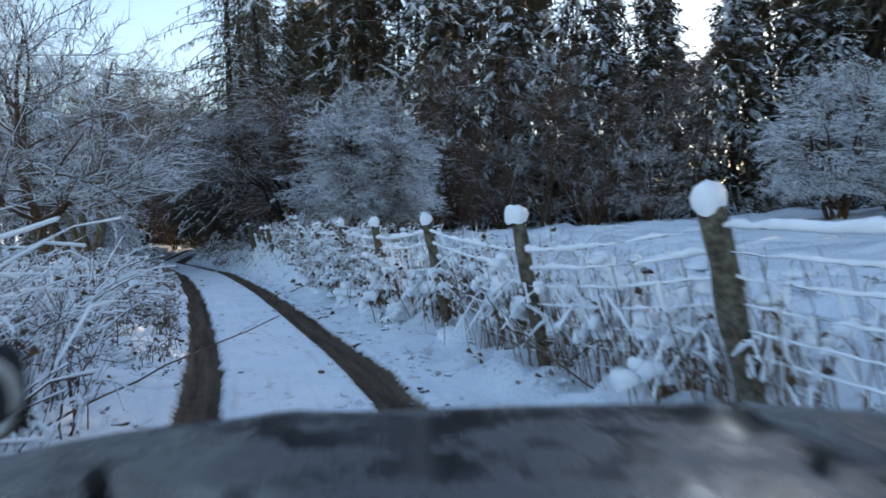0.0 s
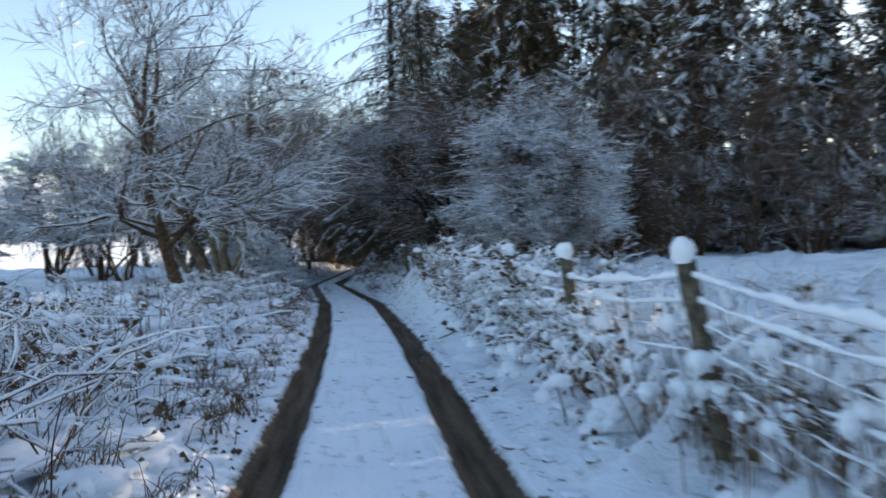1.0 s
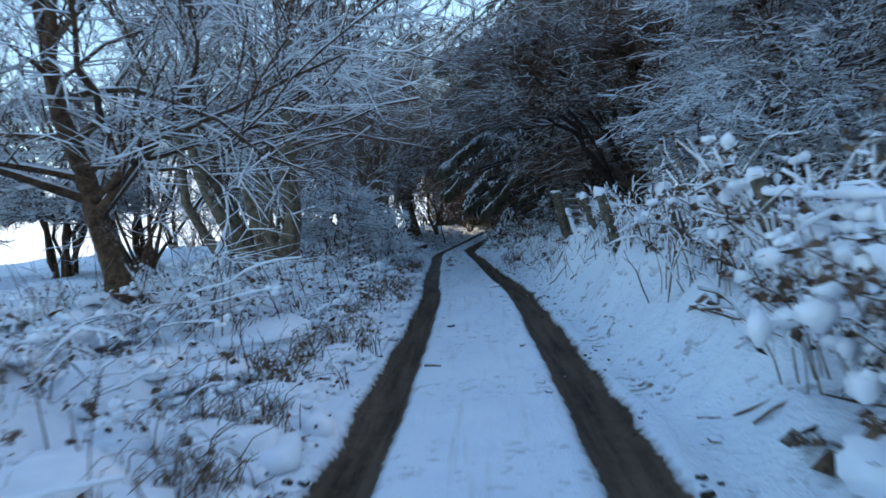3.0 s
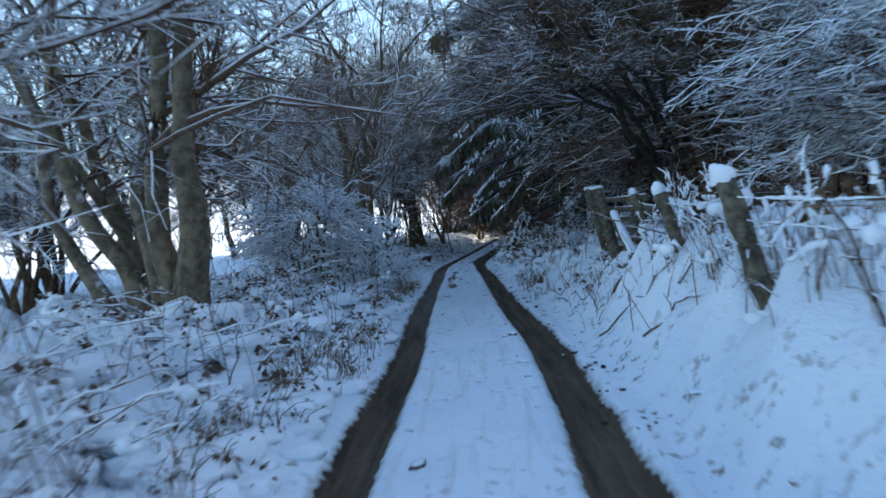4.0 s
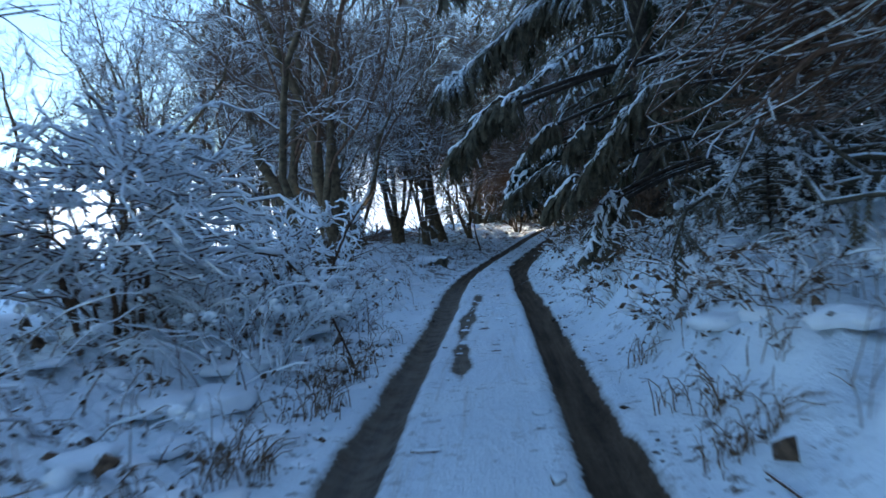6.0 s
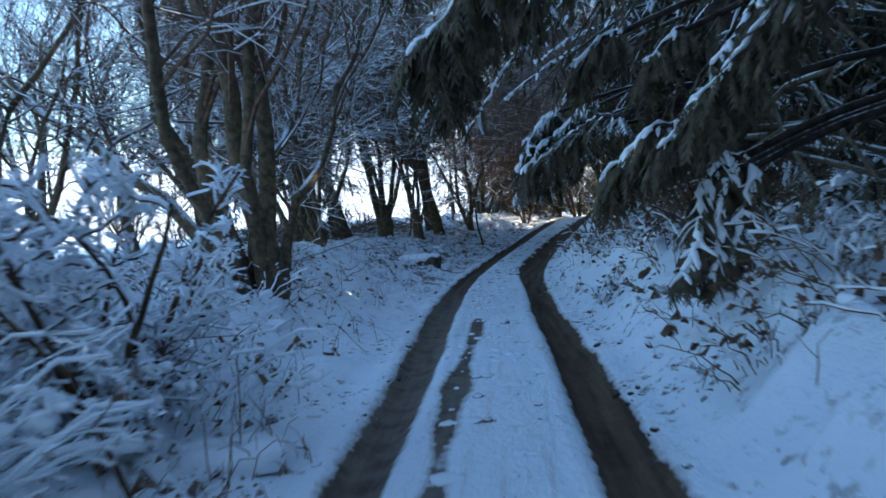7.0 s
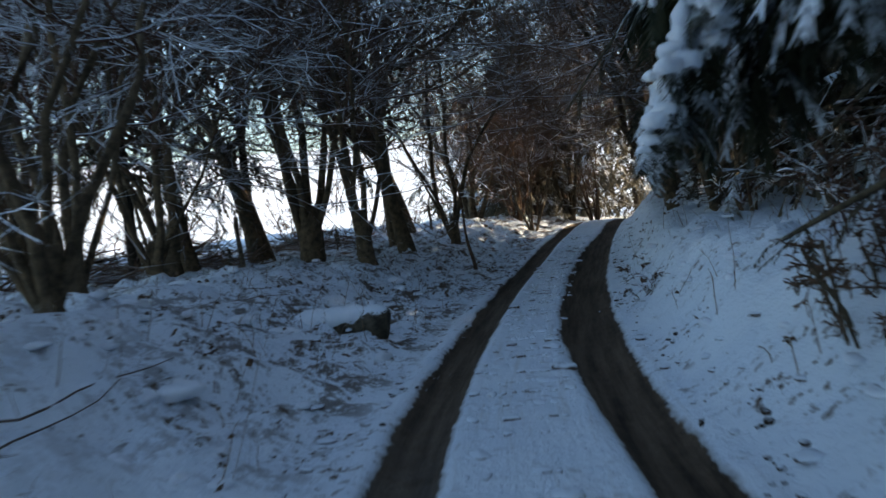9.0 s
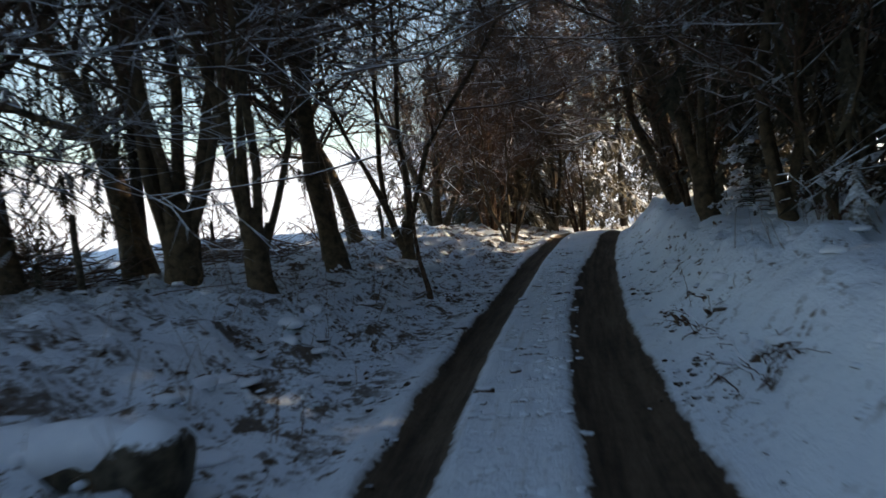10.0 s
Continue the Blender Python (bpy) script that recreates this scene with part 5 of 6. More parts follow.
def bramble(x, y, radius, height, seed, canes=26, snow=0.55, lumps=3, mat=None, label="arching bramble canes bent under snow", group="brambles", margin=1.05, leaves=0, fat=1.0):
    rng = np.random.default_rng(seed)
    a = rng.uniform(0, 6.28, canes)
    rr = radius * np.sqrt(rng.uniform(0, 1, canes)) * 0.55
    sx, sy = x + rr * np.cos(a), y + rr * np.sin(a)
    sz = ground(sx, sy)
    b = a + rng.normal(0, 0.9, canes)
    L = radius * rng.uniform(0.5, 1.5, canes)
    H = height * rng.uniform(0.45, 1.15, canes)
    t = np.linspace(0, 1, 7)[None]
    end = rng.uniform(0.0, 0.5, canes)[:, None]
    p = np.stack([sx[:, None] + np.cos(b)[:, None] * L[:, None] * t ** 1.2, sy[:, None] + np.sin(b)[:, None] * L[:, None] * t ** 1.2,
                  sz[:, None] - 0.03 + H[:, None] * (np.sin(np.pi * t * 0.62) * (1 - end) + end * t)], -1)
    p = p + rng.normal(0, 0.018, p.shape) * np.minimum(t * 3, 1)[..., None]
    r = rng.uniform(0.004, 0.008, (canes, 1)) * np.linspace(1, 0.5, 7)[None]
    p, r = keep(p, r, margin, 3.0)
    if not len(p):
        return
    p2, r2 = keep(*grow(rng, p, r, 4, (0.25, 1.0), height * 0.38, 50, 0.1, -0.06, 0.25, 3, 0.8, 0.5, 0.3), margin, 3.0)
    z = gz(x, y)
    root = empty("bramble", (x, y, z), label, "bramble", group)
    g = Geo().add(*tubes(p, r, 3)).add(*tubes(p2, np.maximum(r2, 0.0035), 3))
    tagged(part("cane_tangle", g.mesh("cane_tangle", mat or M_TWIG, False), root), kind="stuff")
    if leaves:
        lines = np.concatenate([p[:, 2:7], p2[:, [0, 1, 1, 2, 2]]])
        c = lines[rng.integers(len(lines), size=leaves), rng.integers(0, 5, leaves)]
        part("leaf_litter", Geo().add(*folded(rng, c, 0.03, 0.09)).mesh("leaf_litter", M_LEAF, False), root, "withered brown leaves")["kind"] = "stuff"
    pick = rng.random(len(p)) < snow
    g = Geo()
    if pick.any():
        q = p[pick][:, 1:] + np.array([0, 0, 0.010])
        g.add(*tubes(q, fat ** 0.3 * np.minimum(0.004 + rng.gamma(1.6, 0.0045, q.shape[:2]), 0.017), 5, 0.8))
    pick = rng.random(len(p2)) < snow * 0.6
    if pick.any():
        q = p2[pick] + np.array([0, 0, 0.006])
        g.add(*tubes(q, fat ** 0.3 * rng.uniform(0.003, 0.011, q.shape[:2]), 4, 0.8))
    for i in range(lumps):
        c = p[rng.integers(len(p)), rng.integers(3, 7)]
        for j in range(3):
            s = rng.uniform(0.018, 0.05) * fat
            off = rng.normal(0, 0.045, 3) * np.array([1, 1, 0.5]) * fat
            g.add(*blob(rng, c + off, (s * rng.uniform(0.8, 1.3), s * rng.uniform(0.8, 1.3), s * rng.uniform(0.6, 1.0)), i * 2.1 + seed + j, 6, 4, -0.46))
    if g.n:
        tagged(part("snow_load", g.mesh("snow_load", M_SNOW), root, "snow clinging along the canes"), kind="stuff")


def beside(s_y, d):
    """A place d metres to the right of the lane's middle, at y along it."""
    i = int(np.abs(CURVE[:, 1] - s_y).argmin())
    return CURVE[i, 0] + TANG[i, 1] * d, CURVE[i, 1] - TANG[i, 0] * d


rng = np.random.default_rng(31)
# grown through the fence
for i, (x, y) in enumerate([(0.55, 8.6), (-0.35, 10.9), (-0.85, 12.0), (-1.3, 13.3), (-1.8, 14.4), (-2.15, 15.6), (-2.6, 16.6), (-3.2, 18.2), (-3.6, 19.4), (-4.2, 20.9)]):
    bramble(x + rng.uniform(-0.1, 0.25), y, 0.6, 1.05 if y > 12 else 0.9, 300 + i, 22, 0.8, 10 if 10 < y < 20 else 5, M_STALK,
            "brambles and dead stalks grown through the fence, heavy with snow", "brambles in the fence", leaves=220, fat=1.2)


def stalk_stand(x, y, ang, length, height, count, seed, lumps):
    """Dry upright weed stalks along the foot of the fence, some bent over, with snow on their heads."""
    rng = np.random.default_rng(seed)
    u, w = rng.uniform(-0.5, 0.5, count) * length, rng.normal(0, 0.13, count)
    sx, sy = x + u * math.cos(ang) - w * math.sin(ang), y + u * math.sin(ang) + w * math.cos(ang)
    sz = ground(sx, sy) - 0.03
    h = height * rng.uniform(0.45, 1.1, count)
    d = np.stack([rng.normal(-0.06, 0.16, count), rng.normal(0, 0.16, count), np.ones(count)], 1)
    bent = (rng.random(count) < 0.4)[:, None]
    aim = rng.uniform(0, 6.28, count)
    out = np.stack([np.cos(aim), np.sin(aim), -rng.uniform(0.2, 1.2, count)], 1)
    foot = np.stack([sx, sy, sz], 1)
    p = [foot, foot + d * (h * 0.45)[:, None], foot + d * (h * 0.8)[:, None]]
    p.append(p[2] + np.where(bent, out * 0.20, d * 0.12) * h[:, None])
    p.append(p[3] + np.where(bent, out * 0.25 - np.array([0, 0, 0.1]), d * 0.10) * h[:, None])
    p = np.stack(p, 1) + rng.normal(0, 0.008, (count, 5, 3))
    p, = [p[clear_of_lane(p, 1.15, 3.0)]]
    n = len(p)
    r = rng.uniform(0.0028, 0.0065, (n, 1)) * np.array([[1, 0.95, 0.8, 0.7, 0.5]])
    q, rq = grow(rng, p, r, 2, (0.4, 0.95), 0.2, 40, 0.2, -0.1, 0.2, 3, 0.75, 0.6)
    root = empty("weed_clump", (x, y, gz(x, y)), "dry tan weed stalks in the fence, snow on their heads", "weeds", "weeds in the fence")
    tagged(part("weed_tangle", Geo().add(*tubes(p, r, 3)).add(*tubes(q, rq, 3)).mesh("weed_tangle", M_REED, False), root), kind="stuff")
    c = np.concatenate([p[:, 1:4].reshape(-1, 3), q[:, 2]])[rng.integers(0, 3 * n, n // 2)]
    tagged(part("leaf_litter", Geo().add(*folded(rng, c, 0.03, 0.11)).mesh("leaf_litter", M_LEAF, False), root), kind="stuff")
    g = Geo()
    ok = rng.random(n) < 0.75
    m = p[ok][:, 2:]
    g.add(*tubes(m + np.array([0, 0, 0.006]), np.minimum(0.004 + rng.gamma(1.6, 0.0065, m.shape[:2]), 0.030), 5, 0.9))
    m = q[rng.random(len(q)) < 0.7]
    g.add(*tubes(m + np.array([0, 0, 0.005]), rng.uniform(0.003, 0.010, m.shape[:2]), 4, 0.9))
    for i in range(lumps):
        c = p[rng.integers(n), rng.integers(2, 5)]
        for j in range(rng.integers(2, 5)):
            s = rng.uniform(0.020, 0.072)
            g.add(*blob(rng, c + rng.normal(0, 0.045, 3) * np.array([1, 1, 0.5]), (s * rng.uniform(0.8, 1.5), s * rng.uniform(0.8, 1.5), s * rng.uniform(0.6, 1.0)), i * 2.1 + j, 7, 5, -0.4))
    tagged(part("snow_load", g.mesh("snow_load", M_SNOW), root, "lumps and ropes of snow on the stalks"), kind="stuff")


for i in range(2, 12):
    (x0, y0), (x1, y1) = POSTS[i], POSTS[i + 1]
    for k in range(3):
        f = (k + 0.5) / 3
        stalk_stand(x0 + (x1 - x0) * f + 0.05, y0 + (y1 - y0) * f, math.atan2(y1 - y0, x1 - x0), 1.0, (0.95 if i > 2 else 0.8) * (1.0 if i < 8 else 0.6), 34 if i == 2 and k == 0 else 54 if i < 8 else 16, 700 + 3 * i + k, 14 if i < 4 else 24 if i < 8 else 3)
stalk_stand(1.6, 4.9, 1.9, 0.7, 0.75, 50, 760, 4)
stalk_stand(1.95, 4.0, 1.9, 0.5, 0.7, 22, 761, 2)
bramble(-2.05, 15.8, 0.75, 1.15, 770, 26, 0.8, 24, M_CANE, "dark withered thicket in the fence under a heavy snow load", "brambles in the fence", leaves=700, fat=1.9)
bramble(-2.6, 17.2, 0.7, 1.0, 771, 24, 0.8, 18, M_CANE, "dark withered thicket in the fence under a heavy snow load", "brambles in the fence", leaves=450, fat=1.7)
bramble(-1.2, 13.6, 0.6, 0.95, 772, 20, 0.8, 14, M_CANE, "dark withered thicket in the fence under a heavy snow load", "brambles in the fence", leaves=350, fat=1.6)
# in the rough field behind the fence
for i in range(9):
    x, y = beside(rng.uniform(4, 24), rng.uniform(3.6, 8.0))
    bramble(x, y, 1.0, 0.6, 330 + i, 20, 0.7, 4, None, "low snowed-over brambles in the rough field", "field brambles")
# the other verge: tall dark canes first, then lower growth
for i, (s, d, r, h) in enumerate([(2.6, -1.9, 0.8, 1.15), (3.4, -2.7, 1.0, 1.45), (4.6, -1.9, 0.8, 1.1), (5.6, -1.9, 0.7, 1.0), (3.6, -1.8, 0.7, 1.1), (5.4, -3.2, 1.1, 1.4), (6.4, -2.3, 0.9, 0.95), (7.6, -2.9, 1.0, 1.0), (4.2, -4.4, 1.2, 1.5), (7.0, -4.6, 1.2, 1.3)]):
    x, y = beside(s, d)
    bramble(x, y, r * 1.35, h, 360 + i, 56, 0.6, 5, M_TWIG if i % 3 else M_CANE, leaves=20, fat=0.5)
for i, s in enumerate(np.arange(9.0, 24.5, 1.25)):
    x, y = beside(s, -2.2 - 1.7 * ((i * 0.618) % 1.0))
    bramble(x, y, 0.85, 0.75 if s < 13 else 0.42, 372 + i, 24 if s < 13 else 11, 0.7, 6, M_TWIG if i % 2 else M_STALK, leaves=40 if s < 13 else 10)
for i, s in enumerate(np.arange(25.0, 34.0, 1.1)):
    x, y = beside(s, -2.3 - 1.9 * ((i * 0.618) % 1.0))
    bramble(x, y, 0.85, 0.45, 386 + i, 12, 0.5, 5, M_STALK, leaves=70)
for i, s in enumerate((34.6, 35.6, 36.4)):
    x, y = beside(s, -2.2 - 0.6 * i)
    bramble(x, y, 0.8, 0.8, 410 + i, 24, 0.6, 6, M_TWIG, leaves=60)
for i, s in enumerate(np.arange(37.2, 45.5, 0.85)):
    x, y = beside(s, -2.6 - 2.4 * ((i * 0.618) % 1.0))
    bramble(x, y, 0.7, 0.5 - 0.02 * i, 420 + i, 24, 0.30, 2, M_CANE, leaves=60)
# the thick growth of stalks and withered leaves along the same verge
for i in range(20):
    s = 8.5 + 16 * (i + rng.uniform(0, 1)) / 20
    x, y = beside(s, rng.uniform(-4.8, -1.75))
    bramble(x, y, rng.uniform(0.5, 0.8), rng.uniform(0.45, 0.95) * (1.0 if s < 13 else 0.6), 800 + i, 20 if s < 13 else 8, 0.5, 6, (M_CANE, M_REED, M_STALK)[i % 3], "canes and withered leaves weighed down with snow", "verge growth", leaves=120 if s < 13 else 25, fat=0.9)
# the snow-choked tangle round the elder
for i in range(13):
    x, y = beside(rng.uniform(35.2, 37.8), rng.uniform(-4.6, -1.75))
    bramble(x, y, 0.7, rng.uniform(0.45, 0.85), 450 + i, 30, 0.9, 8, M_LADEN, "tangle of canes buried in thick snow below the elder", "snowed-up brambles", leaves=60, fat=1.35)
# tufts of brown bracken on the bank
for i, (s, d, h, lv) in enumerate([(37.6, 1.75, 0.35, 90), (37.4, 2.3, 0.45, 140), (36.2, 2.2, 0.35, 90), (41.0, 2.1, 0.45, 80), (34.6, 1.8, 0.35, 90), (33.2, 2.1, 0.4, 90), (39.2, 1.8, 0.3, 50), (44.5, 1.9, 0.3, 50), (47.9, 2.3, 0.75, 190), (47.2, 2.8, 0.7, 140), (57.0, 3.4, 0.7, 110), (54.8, 1.45, 0.2, 40), (52.6, 1.5, 0.2, 40), (42.4, 1.55, 0.28, 90), (43.1, 2.2, 0.34, 120), (43.6, 2.7, 0.34, 120), (41.6, 1.4, 0.22, 60), (44.3, 2.0, 0.3, 80), (42.9, 3.0, 0.32, 90)]):
    x, y = beside(s, d)
    bramble(x, y, 0.45, h, 480 + i, 22, 0.2 if s > 46 else 0.45, 2, M_CANE if s > 46 else M_STALK, "tuft of brown withered bracken poking out of the snow", "bracken on the bank", leaves=lv)
# at the foot of the bank under the spruces
for i, (s, d) in enumerate([(33.0, 2.6), (35.0, 2.3), (36.5, 3.0), (38.0, 2.4), (40.0, 2.9), (43.0, 2.5), (46.0, 3.4), (49.5, 3.6)]):
    x, y = beside(s, d)
    bramble(x, y, 0.6, 0.4, 400 + i, 16, 0.5, 2, M_STALK, "tuft of bent dead stalks on the snowy bank", "stalks on the bank")


def scatter(n, seed, ranges):
    """Random places beside the lane: rows of (y from, y to, d from, d to, share)."""
    rng = np.random.default_rng(seed)
    w = np.array([r[4] for r in ranges], float)
    c = rng.choice(len(ranges), n, p=w / w.sum())
    lo, hi, dl, dh = [np.array([r[k] for r in ranges])[c] for k in range(4)]
    s, d = rng.uniform(lo, hi), rng.uniform(dl, dh)
    i = np.abs(CURVE[None, :, 1] - s[:, None]).argmin(1)
    x, y = CURVE[i, 0] + TANG[i, 1] * d, CURVE[i, 1] - TANG[i, 0] * d
    return x, y, ground(x, y)


# upright dead stalks and grass
x, y, z = scatter(3000, 41, [(1, 12, -6, -1.5, 5), (10, 28, -6, -1.35, 6), (28, 40, -6, -1.5, 4), (3, 26, 1.9, 3.6, 6), (24, 34, 1.4, 3.5, 2), (34, 56, 1.5, 5, 3.0), (36, 58, -6, -1.4, 4.0), (2, 24, 3.4, 9, 4)])
rng = np.random.default_rng(42)
n = len(x)
h = rng.gamma(4.0, 0.085, n)
d = np.stack([rng.normal(0, 0.28, n), rng.normal(0, 0.28, n), np.ones(n)], 1)
p = np.stack([np.stack([x, y, z - 0.03], 1) + d * (h * u)[:, None] + np.stack([np.zeros(n), np.zeros(n), np.zeros(n)], 1) + rng.normal(0, 0.02, (n, 3)) * u for u in (0, 0.4, 0.75, 1.0)], 1)
p[:, 3, 2] -= rng.uniform(0, 0.25, n) * h
r = rng.uniform(0.0025, 0.006, (n, 1)) * np.linspace(1, 0.6, 4)[None]
p, r = keep(p, r, 1.05, 3.0)
q, rq = grow(rng, p, r, 1, (0.35, 1.0), 0.16, 45, 0.1, -0.05, 0.2, 3, 0.8, 0.6)
g = Geo().add(*tubes(p, r, 3)).add(*tubes(q, rq, 3))
tagged(new("dead_stalks", g.mesh("dead_stalks", M_STALK, False)), "dead grass and weed stalks standing out of the snow", "grass", kind="stuff")

# taller dark canes standing by themselves on the verges
x, y, z = scatter(190, 47, [(8, 24, -5.5, -1.5, 6), (24, 36, -5, -1.7, 2), (9, 22, 1.6, 2.3, 1.2)])
rng = np.random.default_rng(48)
n = len(x)
h = rng.uniform(0.35, 0.95, n)
d = np.stack([rng.normal(0, 0.22, n), rng.normal(0, 0.22, n), np.ones(n)], 1)
p = np.stack([np.stack([x, y, z - 0.03], 1) + d * (h * u)[:, None] + rng.normal(0, 0.022, (n, 3)) * u for u in (0, 0.3, 0.6, 0.85, 1.0)], 1)
p, r = keep(p, rng.uniform(0.005, 0.0085, (n, 1)) * np.linspace(1, 0.55, 5)[None], 1.15, 3.0)
q, rq = grow(rng, p, r, 2, (0.4, 0.95), 0.18, 38, 0.2, 0.0, 0.15, 3, 0.75, 0.6)
tagged(new("tall_canes", Geo().add(*tubes(p, r, 4)).add(*tubes(q, rq, 3)).mesh("tall_canes", M_CANE)), "tall bare brown canes standing out of the snow", "cane_tangle", kind="stuff")

# withered leaves: folded blades of dock and bracken
x, y, z = scatter(120, 43, [(2, 30, -5, -1.5, 5), (26, 40, -5, -1.6, 6), (3, 30, 1.8, 3.4, 3), (28, 44, 1.7, 4, 4), (44, 60, -6, -1.6, 1.5), (44, 60, 1.8, 5, 0.4)])
rng = np.random.default_rng(44)
x = np.repeat(x, 18) + rng.normal(0, 0.16, 18 * len(x))
y = np.repeat(y, 18) + rng.normal(0, 0.16, 18 * len(y))
v, f = folded(rng, np.stack([x, y, ground(x, y) + rng.uniform(0.0, 0.14, len(x))], 1), 0.03, 0.11)
tagged(new("withered_leaves", Geo().add(v, f).mesh("withered_leaves", M_LEAF, False)), "curled brown leaves caught on the snowy verge", "leaves", kind="stuff")

# larger limp leaves of dock and bracken, in heaps
x, y, z = scatter(95, 45, [(9, 24, -5, -1.6, 3), (24, 40, -5.5, -1.6, 8), (32, 46, 1.6, 3.6, 3), (5, 24, 1.7, 3.2, 3)])
rng = np.random.default_rng(46)
x = np.repeat(x, 9) + rng.normal(0, 0.11, 9 * len(x))
y = np.repeat(y, 9) + rng.normal(0, 0.11, 9 * len(y))
v, f = folded(rng, np.stack([x, y, ground(x, y) + rng.uniform(0.03, 0.16, len(x))], 1), 0.035, 0.095)
tagged(new("dock_leaves", Geo().add(v, f).mesh("dock_leaves", M_LEAF, False)), "limp dark brown leaves in heaps on the snow", "leaves", kind="stuff")

# hummocks of snow on the tussocks of the verges, with brown leaves caught at their feet
x, y, z = scatter(3000, 650, [(4, 24, -6.5, -1.35, 10), (7, 25, -1.75, -1.10, 4.0), (25, 37, -1.7, -1.15, 1.2), (8, 17, 1.65, 2.3, 1.0), (24, 38, -6, -1.5, 6), (27, 44, 1.8, 5, 2.5), (4, 24, 3.2, 9, 3), (38, 46, -5, -1.7, 1.5), (44, 62, -8, -1.5, 4), (44, 60, 1.6, 4.5, 1.5)])
rng = np.random.default_rng(651)
g, feet = Geo(), []
for i in range(len(x)):
    small = 0.55 if y[i] > 38 else 1.0
    if abs(lane_at([(x[i], y[i])])[0][0]) < 1.5:
        small *= 0.75
    s = small * (0.05 + min(rng.gamma(2.0, 0.035), 0.16)) + (rng.uniform(0.08, 0.2) if i % 14 == 0 and y[i] < 24 and lane_at([(x[i], y[i])])[0][0] < -2 else 0)
    size = (s * rng.uniform(0.9, 1.8), s * rng.uniform(0.9, 1.8), s * rng.uniform(0.3, 0.62))
    v, f = blob(rng, (x[i], y[i], z[i] - 0.01), size, i * 0.7, 11, 7, -0.22)
    v += 0.22 * s * np.stack([wave_noise(v[:, 1], v[:, 2], 0.12, i), wave_noise(v[:, 2], v[:, 0], 0.12, i + 1), wave_noise(v[:, 0], v[:, 1], 0.12, i + 2)], 1)
    g.add(v, f)
    if rng.random() < 0.6 * small:
        a = rng.uniform(0, 6.28, 6)
        feet.append(np.stack([x[i] + np.cos(a) * size[0] * 0.95, y[i] + np.sin(a) * size[1] * 0.95, np.full(6, z[i]) + rng.uniform(0.0, 0.08, 6)], 1))
tagged(new("snow_hummocks", g.mesh("snow_hummocks", M_SNOW)), "soft humps of snow over tussocks on the verges", "snow", kind="stuff")
c = np.concatenate(feet)
c[:, 2] = np.maximum(c[:, 2], ground(c[:, 0], c[:, 1]) + 0.01)
tagged(new("tussock_leaves", Geo().add(*folded(rng, c, 0.025, 0.07)).mesh("tussock_leaves", M_LEAF, False)), "dead brown leaves showing between the humps of snow", "leaves", kind="stuff")

# tussocks of dead grass and leaves at the lip of the verge, leaning over the wheel track, and in hollows behind
x, y, z = scatter(150, 655, [(7.5, 25, -1.75, -1.14, 8), (8, 24, -4.5, -1.8, 3), (25, 37, -1.7, -1.18, 2.5), (26, 37, 1.3, 1.9, 1.5)])
rng = np.random.default_rng(656)
n = rng.integers(10, 30, len(x))
bx, by = np.repeat(x, n) + rng.normal(0, 0.09, n.sum()), np.repeat(y, n) + rng.normal(0, 0.13, n.sum())
h = rng.uniform(0.10, 0.42, len(bx))
aim = rng.uniform(0, 6.28, len(bx))
out = np.stack([np.cos(aim) + 0.35, np.sin(aim) - 0.2, np.zeros(len(bx))], 1) * (h * rng.uniform(0.2, 0.9, len(bx)))[:, None]
foot = np.stack([bx, by, ground(bx, by) - 0.02], 1)
p = np.stack([foot + out * u ** 1.6 + np.array([0, 0, 1.0]) * (h * (1.5 * u - 0.8 * u * u))[:, None] + rng.normal(0, 0.01, foot.shape) * u for u in (0, 0.33, 0.67, 1.0)], 1)
p, r = keep(p, rng.uniform(0.003, 0.006, (len(p), 1)) * np.linspace(1, 0.5, 4)[None], 0.98, 3.0)
g = Geo().add(*tubes(p, r, 3))
tagged(new("grass_tussocks", g.mesh("grass_tussocks", M_STALK, False)), "tussocks of dead brown grass at the lip of the verge", "grass", kind="stuff")
c = p[rng.integers(len(p), size=900), rng.integers(0, 3, 900)] + rng.normal(0, 0.02, (900, 3))
tagged(new("tussock_leaves", Geo().add(*folded(rng, c, 0.03, 0.09)).mesh("tussock_leaves", M_LEAF, False)), "dark withered leaves hanging in the grass tussocks", "leaves", kind="stuff")

# big limp brown leaves of dead dock, a few together, on both verges
x, y, z = scatter(150, 660, [(14, 24, -5, -1.5, 2), (24, 38, -5.5, -1.5, 6), (26, 42, 1.5, 4.2, 4), (10, 20, 1.5, 2.2, 1), (40, 46, -5, -1.6, 1)])
rng = np.random.default_rng(661)
n = rng.integers(2, 6, len(x))
x, y = np.repeat(x, n) + rng.normal(0, 0.07, n.sum()), np.repeat(y, n) + rng.normal(0, 0.07, n.sum())
v, f = folded(rng, np.stack([x, y, ground(x, y) + rng.uniform(0.03, 0.13, len(x))], 1), 0.09, 0.18)
tagged(new("limp_leaves", Geo().add(v, f).mesh("limp_leaves", M_LEAF, False)), "large limp brown dock leaves drooping on the snow", "leaves", kind="stuff")

